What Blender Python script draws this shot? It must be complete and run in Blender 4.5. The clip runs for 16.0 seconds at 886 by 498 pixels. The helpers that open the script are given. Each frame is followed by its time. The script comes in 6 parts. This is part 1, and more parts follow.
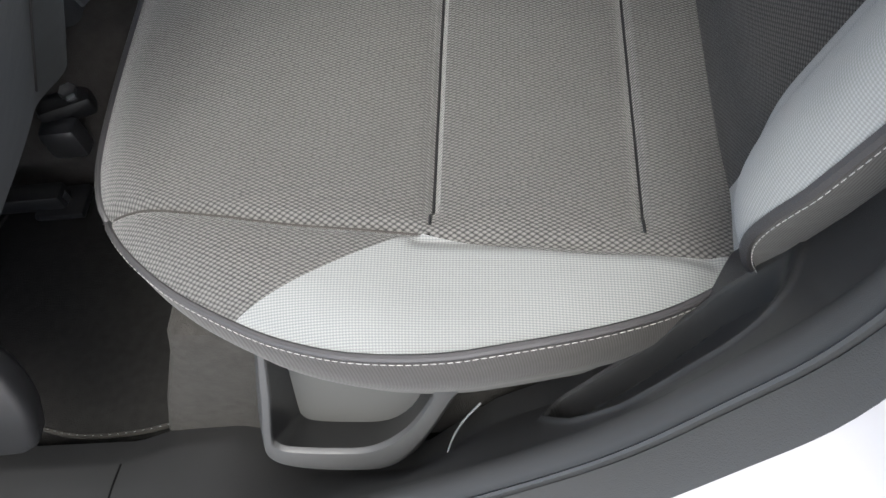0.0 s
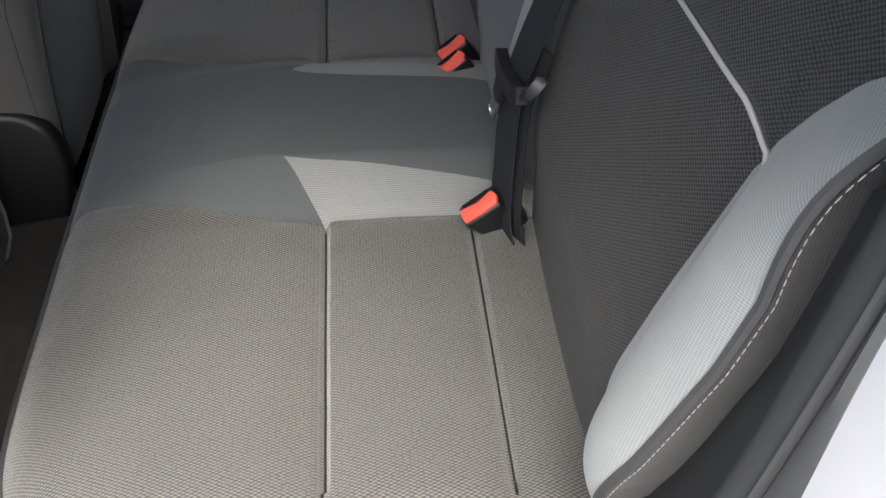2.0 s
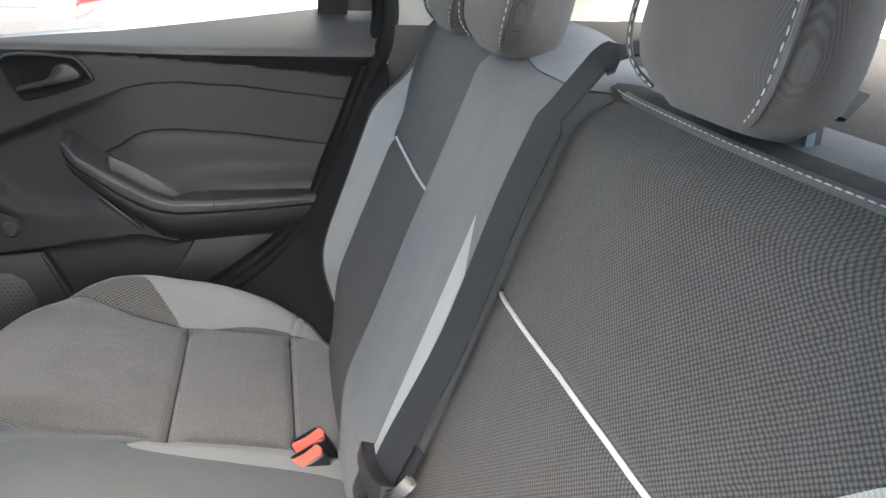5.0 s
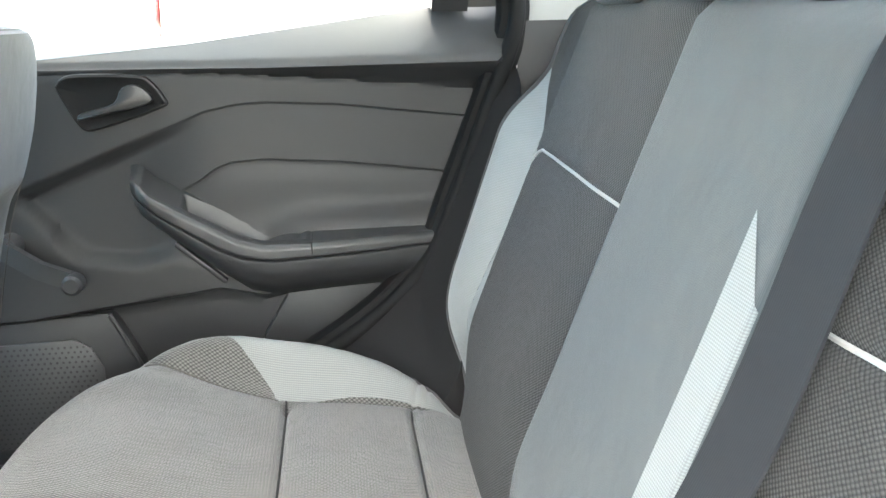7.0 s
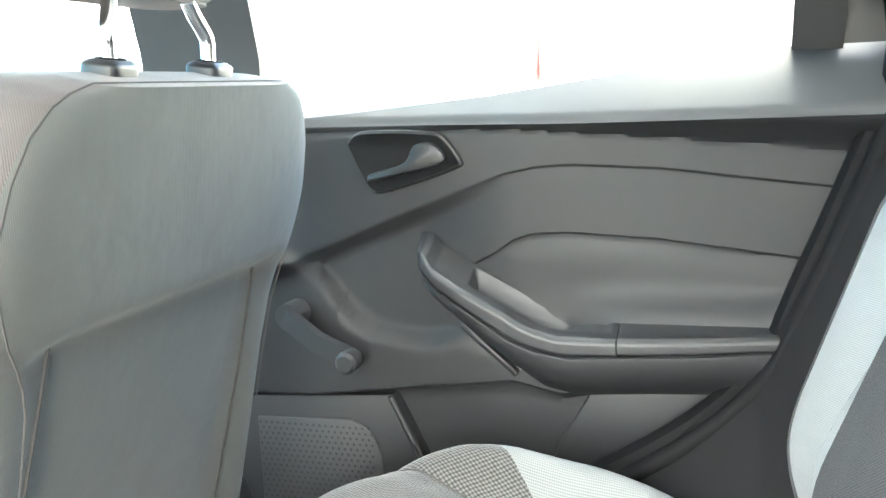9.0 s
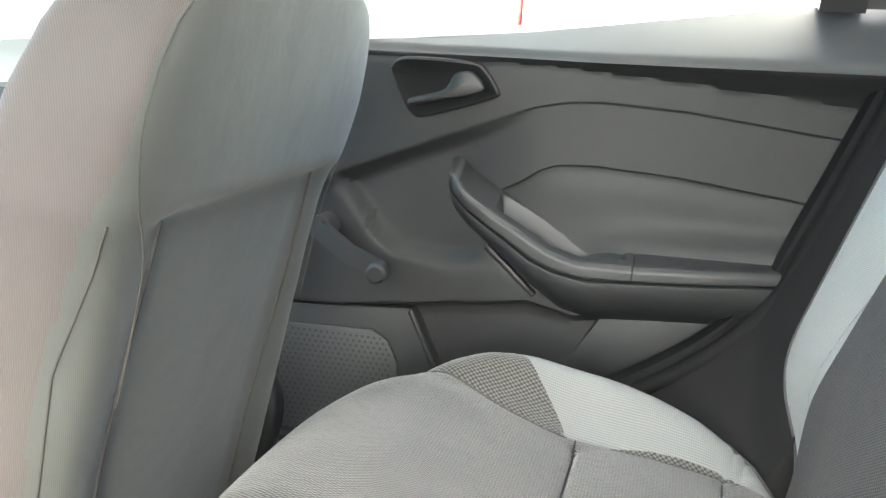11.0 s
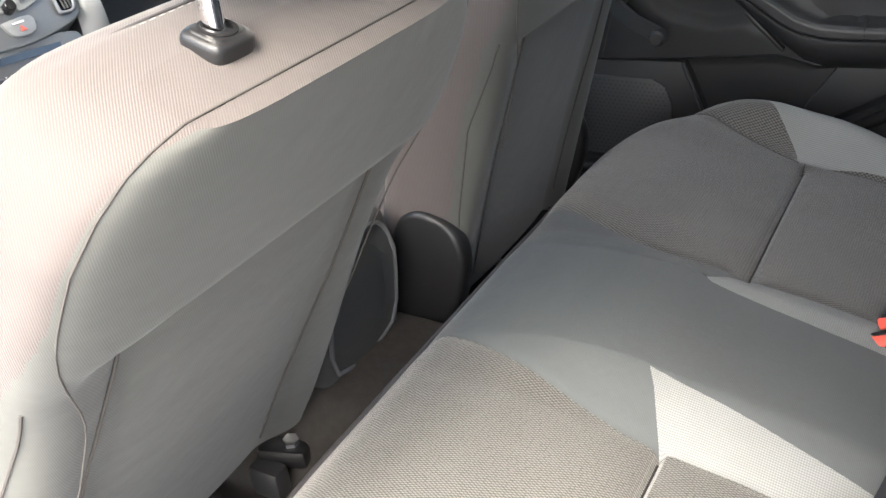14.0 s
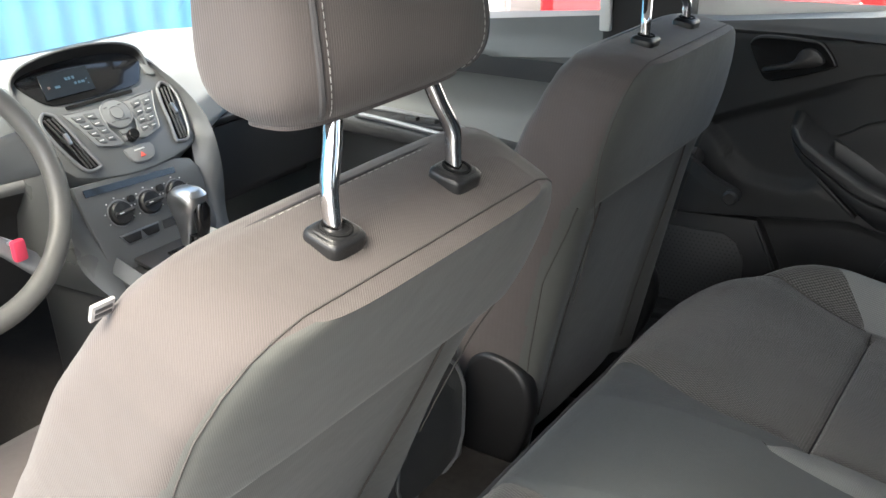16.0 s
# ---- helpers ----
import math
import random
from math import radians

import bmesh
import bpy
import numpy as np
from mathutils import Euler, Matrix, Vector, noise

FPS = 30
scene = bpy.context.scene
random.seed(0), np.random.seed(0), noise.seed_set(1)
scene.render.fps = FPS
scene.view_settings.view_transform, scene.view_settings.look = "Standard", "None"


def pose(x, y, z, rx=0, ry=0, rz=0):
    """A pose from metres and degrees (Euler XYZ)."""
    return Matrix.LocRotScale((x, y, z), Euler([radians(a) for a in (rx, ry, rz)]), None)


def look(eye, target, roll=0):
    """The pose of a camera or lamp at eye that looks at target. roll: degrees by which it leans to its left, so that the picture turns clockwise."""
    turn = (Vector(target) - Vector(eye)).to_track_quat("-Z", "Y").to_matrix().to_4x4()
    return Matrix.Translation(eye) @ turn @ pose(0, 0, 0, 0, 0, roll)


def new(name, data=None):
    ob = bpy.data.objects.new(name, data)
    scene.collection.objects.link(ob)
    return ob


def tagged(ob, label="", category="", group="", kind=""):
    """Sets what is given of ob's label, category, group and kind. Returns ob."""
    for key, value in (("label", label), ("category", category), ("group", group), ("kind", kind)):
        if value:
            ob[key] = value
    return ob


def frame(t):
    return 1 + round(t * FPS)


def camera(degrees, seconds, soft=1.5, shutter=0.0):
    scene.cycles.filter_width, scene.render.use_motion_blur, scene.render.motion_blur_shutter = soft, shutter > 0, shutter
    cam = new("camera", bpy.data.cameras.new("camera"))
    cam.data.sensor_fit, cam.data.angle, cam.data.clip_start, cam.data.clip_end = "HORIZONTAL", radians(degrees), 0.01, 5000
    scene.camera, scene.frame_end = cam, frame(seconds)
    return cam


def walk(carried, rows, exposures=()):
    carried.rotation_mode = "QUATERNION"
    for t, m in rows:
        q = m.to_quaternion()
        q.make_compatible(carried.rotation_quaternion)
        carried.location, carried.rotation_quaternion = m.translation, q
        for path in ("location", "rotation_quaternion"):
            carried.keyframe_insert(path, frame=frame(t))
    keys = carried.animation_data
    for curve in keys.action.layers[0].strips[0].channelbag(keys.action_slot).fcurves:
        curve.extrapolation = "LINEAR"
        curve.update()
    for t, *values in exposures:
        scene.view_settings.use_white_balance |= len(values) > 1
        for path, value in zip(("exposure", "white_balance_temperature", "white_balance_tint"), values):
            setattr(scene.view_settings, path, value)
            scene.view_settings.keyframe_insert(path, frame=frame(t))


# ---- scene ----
cam = camera(50.99, 16.0, soft=1.5)
# seconds, x, y, z, pitch, roll, yaw; x to the car's rear, y to its passenger side
PATH = [
    (0, 0.3816, -0.9254, 0.9124, -55.07, -18.07, 17.00),
    (0.5, 0.3869, -0.9270, 0.9276, -53.44, -16.38, 13.97),
    (1, 0.3965, -0.9359, 0.9648, -49.10, -15.18, 9.89),
    (1.5, 0.4016, -0.9449, 0.9868, -45.03, -13.51, 6.11),
    (2, 0.4122, -0.9558, 0.9992, -42.47, -11.32, 2.44),
    (2.5, 0.4252, -0.9594, 1.0070, -39.45, -8.47, -1.40),
    (3, 0.4266, -0.9683, 1.0012, -35.27, -4.83, -6.30),
    (3.5, 0.4144, -0.9725, 1.0015, -29.87, -2.13, -9.97),
    (4, 0.4004, -0.9602, 1.0000, -25.30, -1.28, -11.28),
    (4.2, 0.4019, -0.9494, 0.9912, -23.72, -0.65, -11.41),
    (6.3, 0.3383, -0.7358, 0.8713, -13.35, 3.21, -9.24),
    (6.5, 0.3232, -0.7064, 0.8663, -13.81, 1.44, -9.22),
    (7, 0.3373, -0.5904, 0.8184, -14.05, -1.47, -6.32),
    (7.5, 0.3432, -0.5024, 0.8068, -15.15, -3.35, -2.29),
    (8, 0.3552, -0.4192, 0.8160, -14.57, -1.10, 1.51),
    (8.5, 0.3982, -0.3608, 0.8066, -13.08, 0.21, 8.66),
    (9, 0.4216, -0.3343, 0.8028, -9.85, -2.53, 17.76),
    (9.2, 0.4197, -0.3461, 0.8068, -7.27, -2.33, 20.48),
    (11.3, 0.3379, -0.4710, 0.7749, -15.37, 2.11, 13.67),
    (11.5, 0.3654, -0.4967, 0.8397, -19.25, 0.84, 14.13),
    (12, 0.3842, -0.5967, 0.8611, -22.87, 1.47, 12.92),
    (12.5, 0.4078, -0.6822, 0.8476, -25.11, 1.28, 12.63),
    (13, 0.4400, -0.7455, 0.8613, -29.13, 0.16, 17.38),
    (13.5, 0.4439, -0.7945, 0.8986, -32.06, -2.38, 24.46),
    (14, 0.4526, -0.8472, 0.9932, -30.06, -5.33, 32.14),
    (14.5, 0.4353, -0.8554, 1.0561, -23.66, -4.48, 35.09),
    (15, 0.4456, -0.8683, 1.0962, -18.90, -4.02, 36.82),
    (15.5, 0.4551, -0.8788, 1.1057, -17.39, -3.07, 37.01),
    (16, 0.4689, -0.8825, 1.0757, -23.43, -2.83, 36.27),
]
# seconds, stops, kelvin, tint
EXPOSURES = [(0, 1.85, 5950, 2), (1.5, 2.15, 6150, 3), (2.5, 2.5, 6450, 3), (4.2, 3.65, 6850, 5), (6.3, 4.95, 6750, -1), (7, 5.1, 6750, -3), (9.2, 5.65, 6700, -6), (11.3, 5.0, 6950, -3), (12.0, 4.85, 7000, 0), (12.5, 4.5, 6850, 1), (13.5, 3.65, 6650, 3), (14, 3.55, 6600, 3), (14.6, 3.4, 6650, 2), (15.0, 3.3, 6650, 0), (15.4, 3.05, 6650, -1), (16, 2.9, 6600, 0)]
walk(cam, [(t, pose(x, y, z, 90 + p, 0, w) @ pose(0, 0, 0, 0, 0, r)) for t, x, y, z, p, r, w in PATH], EXPOSURES)

# ---- world and light ----
world = bpy.data.worlds.new("overcast_sky")
scene.world = world
world.use_nodes = True
wn, wl = world.node_tree.nodes, world.node_tree.links
sky = wn.new("ShaderNodeTexSky")
sky.sky_type = "NISHITA"
sky.sun_disc = False
sky.sun_elevation = radians(58)
sky.sun_rotation = radians(172)
sky.dust_density = 6.0
sky.air_density = 0.6
sky.ozone_density = 0.4
wn["Background"].inputs["Strength"].default_value = 0.15
wl.new(sky.outputs[0], wn["Background"].inputs["Color"])
sun = new("sun", bpy.data.lights.new("sun", "SUN"))
sun.data.energy = 0.30
sun.data.angle = radians(20)
sun.data.color = (1.0, 0.995, 0.985)
sun.matrix_world = look((0.4, -2.65, 4.3), (0, 0, 0))

# ---- materials ----


def make_mat(name, colour, rough=0.6, metal=0.0, grain=0.0, grain_size=0.002, mottle=0.12, mottle_size=0.12,
             sheen=0.0, coat=0.0, spec=0.5):
    m = bpy.data.materials.new(name)
    m.use_nodes = True
    n, l = m.node_tree.nodes, m.node_tree.links
    b = n["Principled BSDF"]
    b.inputs["Roughness"].default_value = rough
    b.inputs["Metallic"].default_value = metal
    b.inputs["Sheen Weight"].default_value = sheen
    b.inputs["Coat Weight"].default_value = coat
    b.inputs["Specular IOR Level"].default_value = spec
    tc = n.new("ShaderNodeTexCoord")
    big = n.new("ShaderNodeTexNoise")
    big.inputs["Scale"].default_value = 1.0 / mottle_size
    big.inputs["Detail"].default_value = 4.0
    l.new(tc.outputs["Object"], big.inputs["Vector"])
    mix = n.new("ShaderNodeMix")
    mix.data_type = "RGBA"
    l.new(big.outputs["Fac"], mix.inputs["Factor"])
    mix.inputs["A"].default_value = (*[c * (1 - mottle) for c in colour], 1)
    mix.inputs["B"].default_value = (*[min(1, c * (1 + mottle)) for c in colour], 1)
    l.new(mix.outputs["Result"], b.inputs["Base Color"])
    rr = n.new("ShaderNodeMapRange")
    rr.inputs["To Min"].default_value = max(0.02, rough - 0.08)
    rr.inputs["To Max"].default_value = min(1.0, rough + 0.08)
    l.new(big.outputs["Fac"], rr.inputs["Value"])
    l.new(rr.outputs["Result"], b.inputs["Roughness"])
    if grain > 0:
        fine = n.new("ShaderNodeTexNoise")
        fine.inputs["Scale"].default_value = 1.0 / grain_size
        fine.inputs["Detail"].default_value = 2.0
        l.new(tc.outputs["Object"], fine.inputs["Vector"])
        bump = n.new("ShaderNodeBump")
        bump.inputs["Strength"].default_value = grain
        bump.inputs["Distance"].default_value = grain_size
        l.new(fine.outputs["Fac"], bump.inputs["Height"])
        l.new(bump.outputs["Normal"], b.inputs["Normal"])
    return m


def fabric(name, colour, thread, pitch=0.0046, plane="xy", weave="cell", strength=0.7, mottle=0.10, sheen=0.5, stretch=(1.0, 1.45)):
    """Woven seat cloth: a regular cell or rib pattern, with a second colour in the hollows."""
    m = make_mat(name, colour, rough=0.85, mottle=mottle, mottle_size=0.09, sheen=sheen, spec=0.3)
    n, l = m.node_tree.nodes, m.node_tree.links
    b = n["Principled BSDF"]
    tc = n["Texture Coordinate"]
    sep = n.new("ShaderNodeSeparateXYZ")
    com = n.new("ShaderNodeCombineXYZ")
    l.new(tc.outputs["Object"], sep.inputs[0])
    if plane == "round":
        add = n.new("ShaderNodeMath")
        l.new(sep.outputs[0], add.inputs[0])
        l.new(sep.outputs[1], add.inputs[1])
        l.new(add.outputs[0], com.inputs[0])
        l.new(sep.outputs[2], com.inputs[1])
    else:
        l.new(sep.outputs["XYZ".index(plane[0].upper())], com.inputs[0])
        l.new(sep.outputs["XYZ".index(plane[1].upper())], com.inputs[1])
    if weave == "cell":
        mp = n.new("ShaderNodeMapping")
        mp.inputs["Rotation"].default_value = (0, 0, radians(45))
        st = n.new("ShaderNodeMapping")
        st.inputs["Scale"].default_value = (*stretch, 1.0)
        l.new(com.outputs[0], st.inputs["Vector"])
        l.new(st.outputs[0], mp.inputs["Vector"])
        tex = n.new("ShaderNodeTexVoronoi")
        tex.voronoi_dimensions = "2D"
        tex.inputs["Scale"].default_value = 1.0 / pitch
        tex.inputs["Randomness"].default_value = 0.12
        l.new(mp.outputs[0], tex.inputs["Vector"])
        height = tex.outputs["Distance"]
    elif weave == "grid":
        bands = []
        for way, across in (("X", 1.25), ("Y", 1.0)):
            wv = n.new("ShaderNodeTexWave")
            wv.wave_type, wv.bands_direction = "BANDS", way
            wv.inputs["Scale"].default_value = 0.314 / (pitch * across)
            wv.inputs["Distortion"].default_value = 0.5
            wv.inputs["Detail Scale"].default_value = 6.0
            l.new(com.outputs[0], wv.inputs["Vector"])
            bands.append(wv)
        top = n.new("ShaderNodeMath")
        top.operation = "MULTIPLY_ADD"
        top.inputs[1].default_value = 0.42
        l.new(bands[0].outputs["Fac"], top.inputs[0])
        low = n.new("ShaderNodeMath")
        low.operation = "MULTIPLY"
        low.inputs[1].default_value = 0.58
        l.new(bands[1].outputs["Fac"], low.inputs[0])
        l.new(low.outputs[0], top.inputs[2])
        height = top.outputs[0]
    else:
        tex = n.new("ShaderNodeTexWave")
        tex.wave_type, tex.bands_direction = "BANDS", "X" if weave == "ribx" else "Y"
        tex.inputs["Scale"].default_value = 0.314 / pitch
        tex.inputs["Distortion"].default_value = 0.4
        tex.inputs["Detail Scale"].default_value = 8.0
        l.new(com.outputs[0], tex.inputs["Vector"])
        height = tex.outputs["Fac"]
    old = b.inputs["Base Color"].links[0].from_socket
    mix = n.new("ShaderNodeMix")
    mix.data_type = "RGBA"
    mix.inputs["B"].default_value = (*thread, 1)
    ramp = n.new("ShaderNodeMapRange")
    ramp.inputs["From Min"].default_value = 0.22 if weave == "cell" else 0.35
    ramp.inputs["From Max"].default_value = 0.58 if weave == "cell" else 0.75
    l.new(height, ramp.inputs["Value"])
    l.new(ramp.outputs["Result"], mix.inputs["Factor"])
    l.new(old, mix.inputs["A"])
    l.new(mix.outputs["Result"], b.inputs["Base Color"])
    bump = n.new("ShaderNodeBump")
    bump.inputs["Strength"].default_value = strength
    bump.inputs["Distance"].default_value = pitch * 0.3
    l.new(height, bump.inputs["Height"])
    wr = n.new("ShaderNodeTexNoise")
    wr.inputs["Scale"].default_value = 14.0
    wr.inputs["Detail"].default_value = 3.0
    l.new(tc.outputs["Object"], wr.inputs["Vector"])
    b2 = n.new("ShaderNodeBump")
    b2.inputs["Strength"].default_value = 0.25
    b2.inputs["Distance"].default_value = 0.012
    l.new(wr.outputs["Fac"], b2.inputs["Height"])
    l.new(b2.outputs["Normal"], bump.inputs["Normal"])
    l.new(bump.outputs["Normal"], b.inputs["Normal"])
    return m


def glass(name, tint, rough=0.0):
    m = bpy.data.materials.new(name)
    m.use_nodes = True
    n, l = m.node_tree.nodes, m.node_tree.links
    n.remove(n["Principled BSDF"])
    t = n.new("ShaderNodeBsdfTransparent")
    t.inputs["Color"].default_value = (*tint, 1)
    g = n.new("ShaderNodeBsdfGlossy")
    g.inputs["Roughness"].default_value = rough
    mix = n.new("ShaderNodeMixShader")
    fr = n.new("ShaderNodeLayerWeight")
    fr.inputs["Blend"].default_value = 0.5
    pw = n.new("ShaderNodeMath")
    pw.operation = "POWER"
    pw.inputs[1].default_value = 4.0
    l.new(fr.outputs["Facing"], pw.inputs[0])
    ma = n.new("ShaderNodeMath")
    ma.operation = "MULTIPLY_ADD"
    ma.inputs[1].default_value = 0.7
    ma.inputs[2].default_value = 0.03
    l.new(pw.outputs[0], ma.inputs[0])
    l.new(ma.outputs[0], mix.inputs[0])
    l.new(t.outputs[0], mix.inputs[1])
    l.new(g.outputs[0], mix.inputs[2])
    l.new(mix.outputs[0], n["Material Output"].inputs["Surface"])
    return m


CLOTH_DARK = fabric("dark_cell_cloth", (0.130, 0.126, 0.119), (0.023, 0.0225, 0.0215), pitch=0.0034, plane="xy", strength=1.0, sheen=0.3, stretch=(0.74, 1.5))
# the cushion's cell cloth again, with the upright back's shade in its colour
CLOTH_BACK_SHADED = fabric("shaded_back_cloth", (0.066, 0.062, 0.058), (0.013, 0.0125, 0.012), pitch=0.0034, plane="yz", strength=1.0, sheen=0.06)
CLOTH_LIGHT = fabric("light_grey_cloth", (0.155, 0.16, 0.158), (0.235, 0.24, 0.238), pitch=0.0019, plane="xy", weave="grid", strength=0.45, sheen=0.15)
CLOTH_LIGHT_BACK = fabric("light_back_cloth", (0.20, 0.205, 0.203), (0.28, 0.285, 0.283), pitch=0.0019, plane="yz", weave="grid", strength=0.35, sheen=0.2)
CLOTH_MID = fabric("slate_cloth", (0.077, 0.084, 0.087), (0.066, 0.072, 0.075), pitch=0.0016, plane="xy", weave="ribx", strength=0.3, sheen=0.12)
CLOTH_EDGE = fabric("pale_slate_back_cloth", (0.135, 0.146, 0.150), (0.118, 0.128, 0.132), pitch=0.0016, plane="yz", weave="ribx", strength=0.3, sheen=0.12)
CLOTH_MID_BACK = fabric("slate_back_cloth", (0.077, 0.084, 0.087), (0.066, 0.072, 0.075), pitch=0.0016, plane="yz", weave="ribx", strength=0.3, sheen=0.12)
CLOTH_FRONT = fabric("mauve_grey_cloth", (0.091, 0.0785, 0.0757), (0.075, 0.0645, 0.0623), pitch=0.0022, plane="round", weave="ribx", strength=0.3, sheen=0.12)
CLOTH_PANEL = fabric("grey_cover_cloth", (0.082, 0.084, 0.079), (0.072, 0.074, 0.069), pitch=0.0020, plane="round", weave="ribx", strength=0.1, sheen=0.15)
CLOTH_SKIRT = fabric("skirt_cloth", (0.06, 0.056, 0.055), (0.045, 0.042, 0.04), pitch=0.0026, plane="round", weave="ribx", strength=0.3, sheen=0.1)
SEAM = make_mat("seam_fold", (0.055, 0.05, 0.047), 0.9)
PIPING = make_mat("dark_piping", (0.05, 0.048, 0.05), 0.6, grain=0.3, grain_size=0.001)
PIPE_LIGHT = make_mat("pale_piping", (0.44, 0.43, 0.41), 0.7, grain=0.3, grain_size=0.001)
THREAD = make_mat("pale_thread", (0.36, 0.35, 0.34), 0.8)
PLASTIC = make_mat("charcoal_plastic", (0.040, 0.0405, 0.042), 0.46, grain=0.15, grain_size=0.0007)
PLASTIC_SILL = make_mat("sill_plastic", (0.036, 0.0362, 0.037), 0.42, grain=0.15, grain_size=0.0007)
# paler than the sill plastic: grazing sheen is put into the colour
PLASTIC_SCUFF = make_mat("scuff_plastic", (0.066, 0.066, 0.067), 0.42, grain=0.3, grain_size=0.0009)
CONSOLE_GREY = make_mat("console_plastic", (0.060, 0.062, 0.063), 0.42, grain=0.15, grain_size=0.0008)
# black leather greyed, so the rim's sheen sits in the base colour
LEATHER_SHEEN = make_mat("wheel_leather_sheen", (0.125, 0.124, 0.118), 0.32, grain=0.2, grain_size=0.001)
STACK_GREY = make_mat("stack_plastic", (0.125, 0.130, 0.132), 0.30, grain=0.15, grain_size=0.0008)
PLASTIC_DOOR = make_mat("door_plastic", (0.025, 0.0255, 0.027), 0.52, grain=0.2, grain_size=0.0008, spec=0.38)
PLASTIC_SOFT = make_mat("soft_door_trim", (0.032, 0.033, 0.035), 0.42, grain=0.2, grain_size=0.0009)
# grey pad lightened: windscreen glare is put into its base colour
DASH_PAD_GLARE = make_mat("dash_pad_glare_skin", (0.27, 0.277, 0.275), 0.5, grain=0.25, grain_size=0.001)
PLASTIC_BLACK = make_mat("black_plastic", (0.014, 0.014, 0.015), 0.38, grain=0.2, grain_size=0.001)
RUBBER = make_mat("black_rubber", (0.008, 0.008, 0.0085), 0.75, grain=0.3, grain_size=0.001, spec=0.2)
# far sill plastic, darkened to carry the shade of the door gap
TRIM_SHADED = make_mat("shaded_far_sill_trim", (0.013, 0.0125, 0.013), 0.75, grain=0.2, grain_size=0.001, spec=0.15)
WEBBING = fabric("belt_webbing", (0.018, 0.019, 0.022), (0.014, 0.015, 0.018), pitch=0.0016, plane="yz", weave="ribx", strength=0.25, sheen=0.0)
RED = make_mat("red_plastic", (0.72, 0.10, 0.07), 0.4, mottle=0.05)
CHROME = make_mat("chrome", (0.85, 0.85, 0.86), 0.08, metal=1.0, mottle=0.03)
SATIN = make_mat("satin_metal", (0.55, 0.56, 0.57), 0.3, metal=1.0, mottle=0.05)
STEEL = make_mat("dark_steel", (0.12, 0.12, 0.125), 0.4, metal=0.8)
CARPET = make_mat("black_carpet", (0.014, 0.0135, 0.013), 0.95, grain=0.8, grain_size=0.0014, mottle=0.5, mottle_size=0.012, sheen=0.03, spec=0.08)
CARPET_GREY = make_mat("grey_carpet", (0.036, 0.034, 0.031), 0.95, grain=0.9, grain_size=0.0016, mottle=0.45, mottle_size=0.010, sheen=0.03, spec=0.1)
PAINT = make_mat("white_car_paint", (0.66, 0.635, 0.645), 0.3, coat=0.6, mottle=0.03)
HEADLINER = make_mat("headliner_cloth", (0.68, 0.67, 0.64), 0.9, grain=0.3, grain_size=0.002)
GLASS = glass("window_glass", (0.88, 0.93, 0.92))
GLASS_DARK = glass("tinted_rear_glass", (0.72, 0.75, 0.75))
SILVER = make_mat("silver_trim", (0.22, 0.225, 0.235), 0.38, metal=0.4, mottle=0.05)
GLOSS_BLACK = make_mat("gloss_black", (0.008, 0.008, 0.009), 0.12, coat=0.5)
SCREEN = make_mat("display_glass", (0.012, 0.016, 0.022), 0.15)
BUTTON = make_mat("grey_buttons", (0.20, 0.206, 0.21), 0.45)
WHITE_INK = make_mat("white_ink", (0.75, 0.75, 0.75), 0.6)

# ---- mesh helpers ----


def part(name, bm, material, parent, label="", smooth=True):
    bmesh.ops.recalc_face_normals(bm, faces=bm.faces)
    me = bpy.data.meshes.new(name)
    bm.to_mesh(me)
    bm.free()
    if smooth:
        me.polygons.foreach_set("use_smooth", [True] * len(me.polygons))
        me.set_sharp_from_angle(angle=radians(38))
    me.materials.append(material)
    ob = new(name, me)
    if parent:
        ob.parent = parent
        ob.matrix_parent_inverse = parent.matrix_world.inverted()
    if label:
        ob["label"] = label
    return ob


def thing(name, at, label, category, group="", kind=""):
    ob = new(name)
    ob.location = at
    ob.matrix_world = Matrix.Translation(at)
    ob.empty_display_size = 0.05
    return tagged(ob, label, category, group, kind)


def lerp(a, b, t):
    return a + (b - a) * t


def sstep(a, b, x):
    t = min(1.0, max(0.0, (x - a) / (b - a)))
    return t * t * (3 - 2 * t)


def interp(x, xs, ys):
    return float(np.interp(x, xs, ys))


def spline(points, n=8):
    """A smooth line through the points."""
    pts = [Vector(p) for p in points]
    out = []
    for i in range(len(pts) - 1):
        p0, p1, p2, p3 = pts[max(i - 1, 0)], pts[i], pts[i + 1], pts[min(i + 2, len(pts) - 1)]
        for k in range(n):
            t = k / n
            out.append(0.5 * ((2 * p1) + (p2 - p0) * t + (2 * p0 - 5 * p1 + 4 * p2 - p3) * t * t
                              + (3 * p1 - p0 - 3 * p2 + p3) * t ** 3))
    out.append(pts[-1])
    return out


def surface(fn, nu, nv, bm=None):
    """A sheet of quads over u, v in 0..1."""
    bm = bm or bmesh.new()
    rows = [[bm.verts.new(fn(i / nu, j / nv)) for j in range(nv + 1)] for i in range(nu + 1)]
    for i in range(nu):
        for j in range(nv):
            q = (rows[i][j], rows[i + 1][j], rows[i + 1][j + 1], rows[i][j + 1])
            if len({tuple(round(c, 6) for c in v.co) for v in q}) > 2:
                bm.faces.new(q)
    return bm


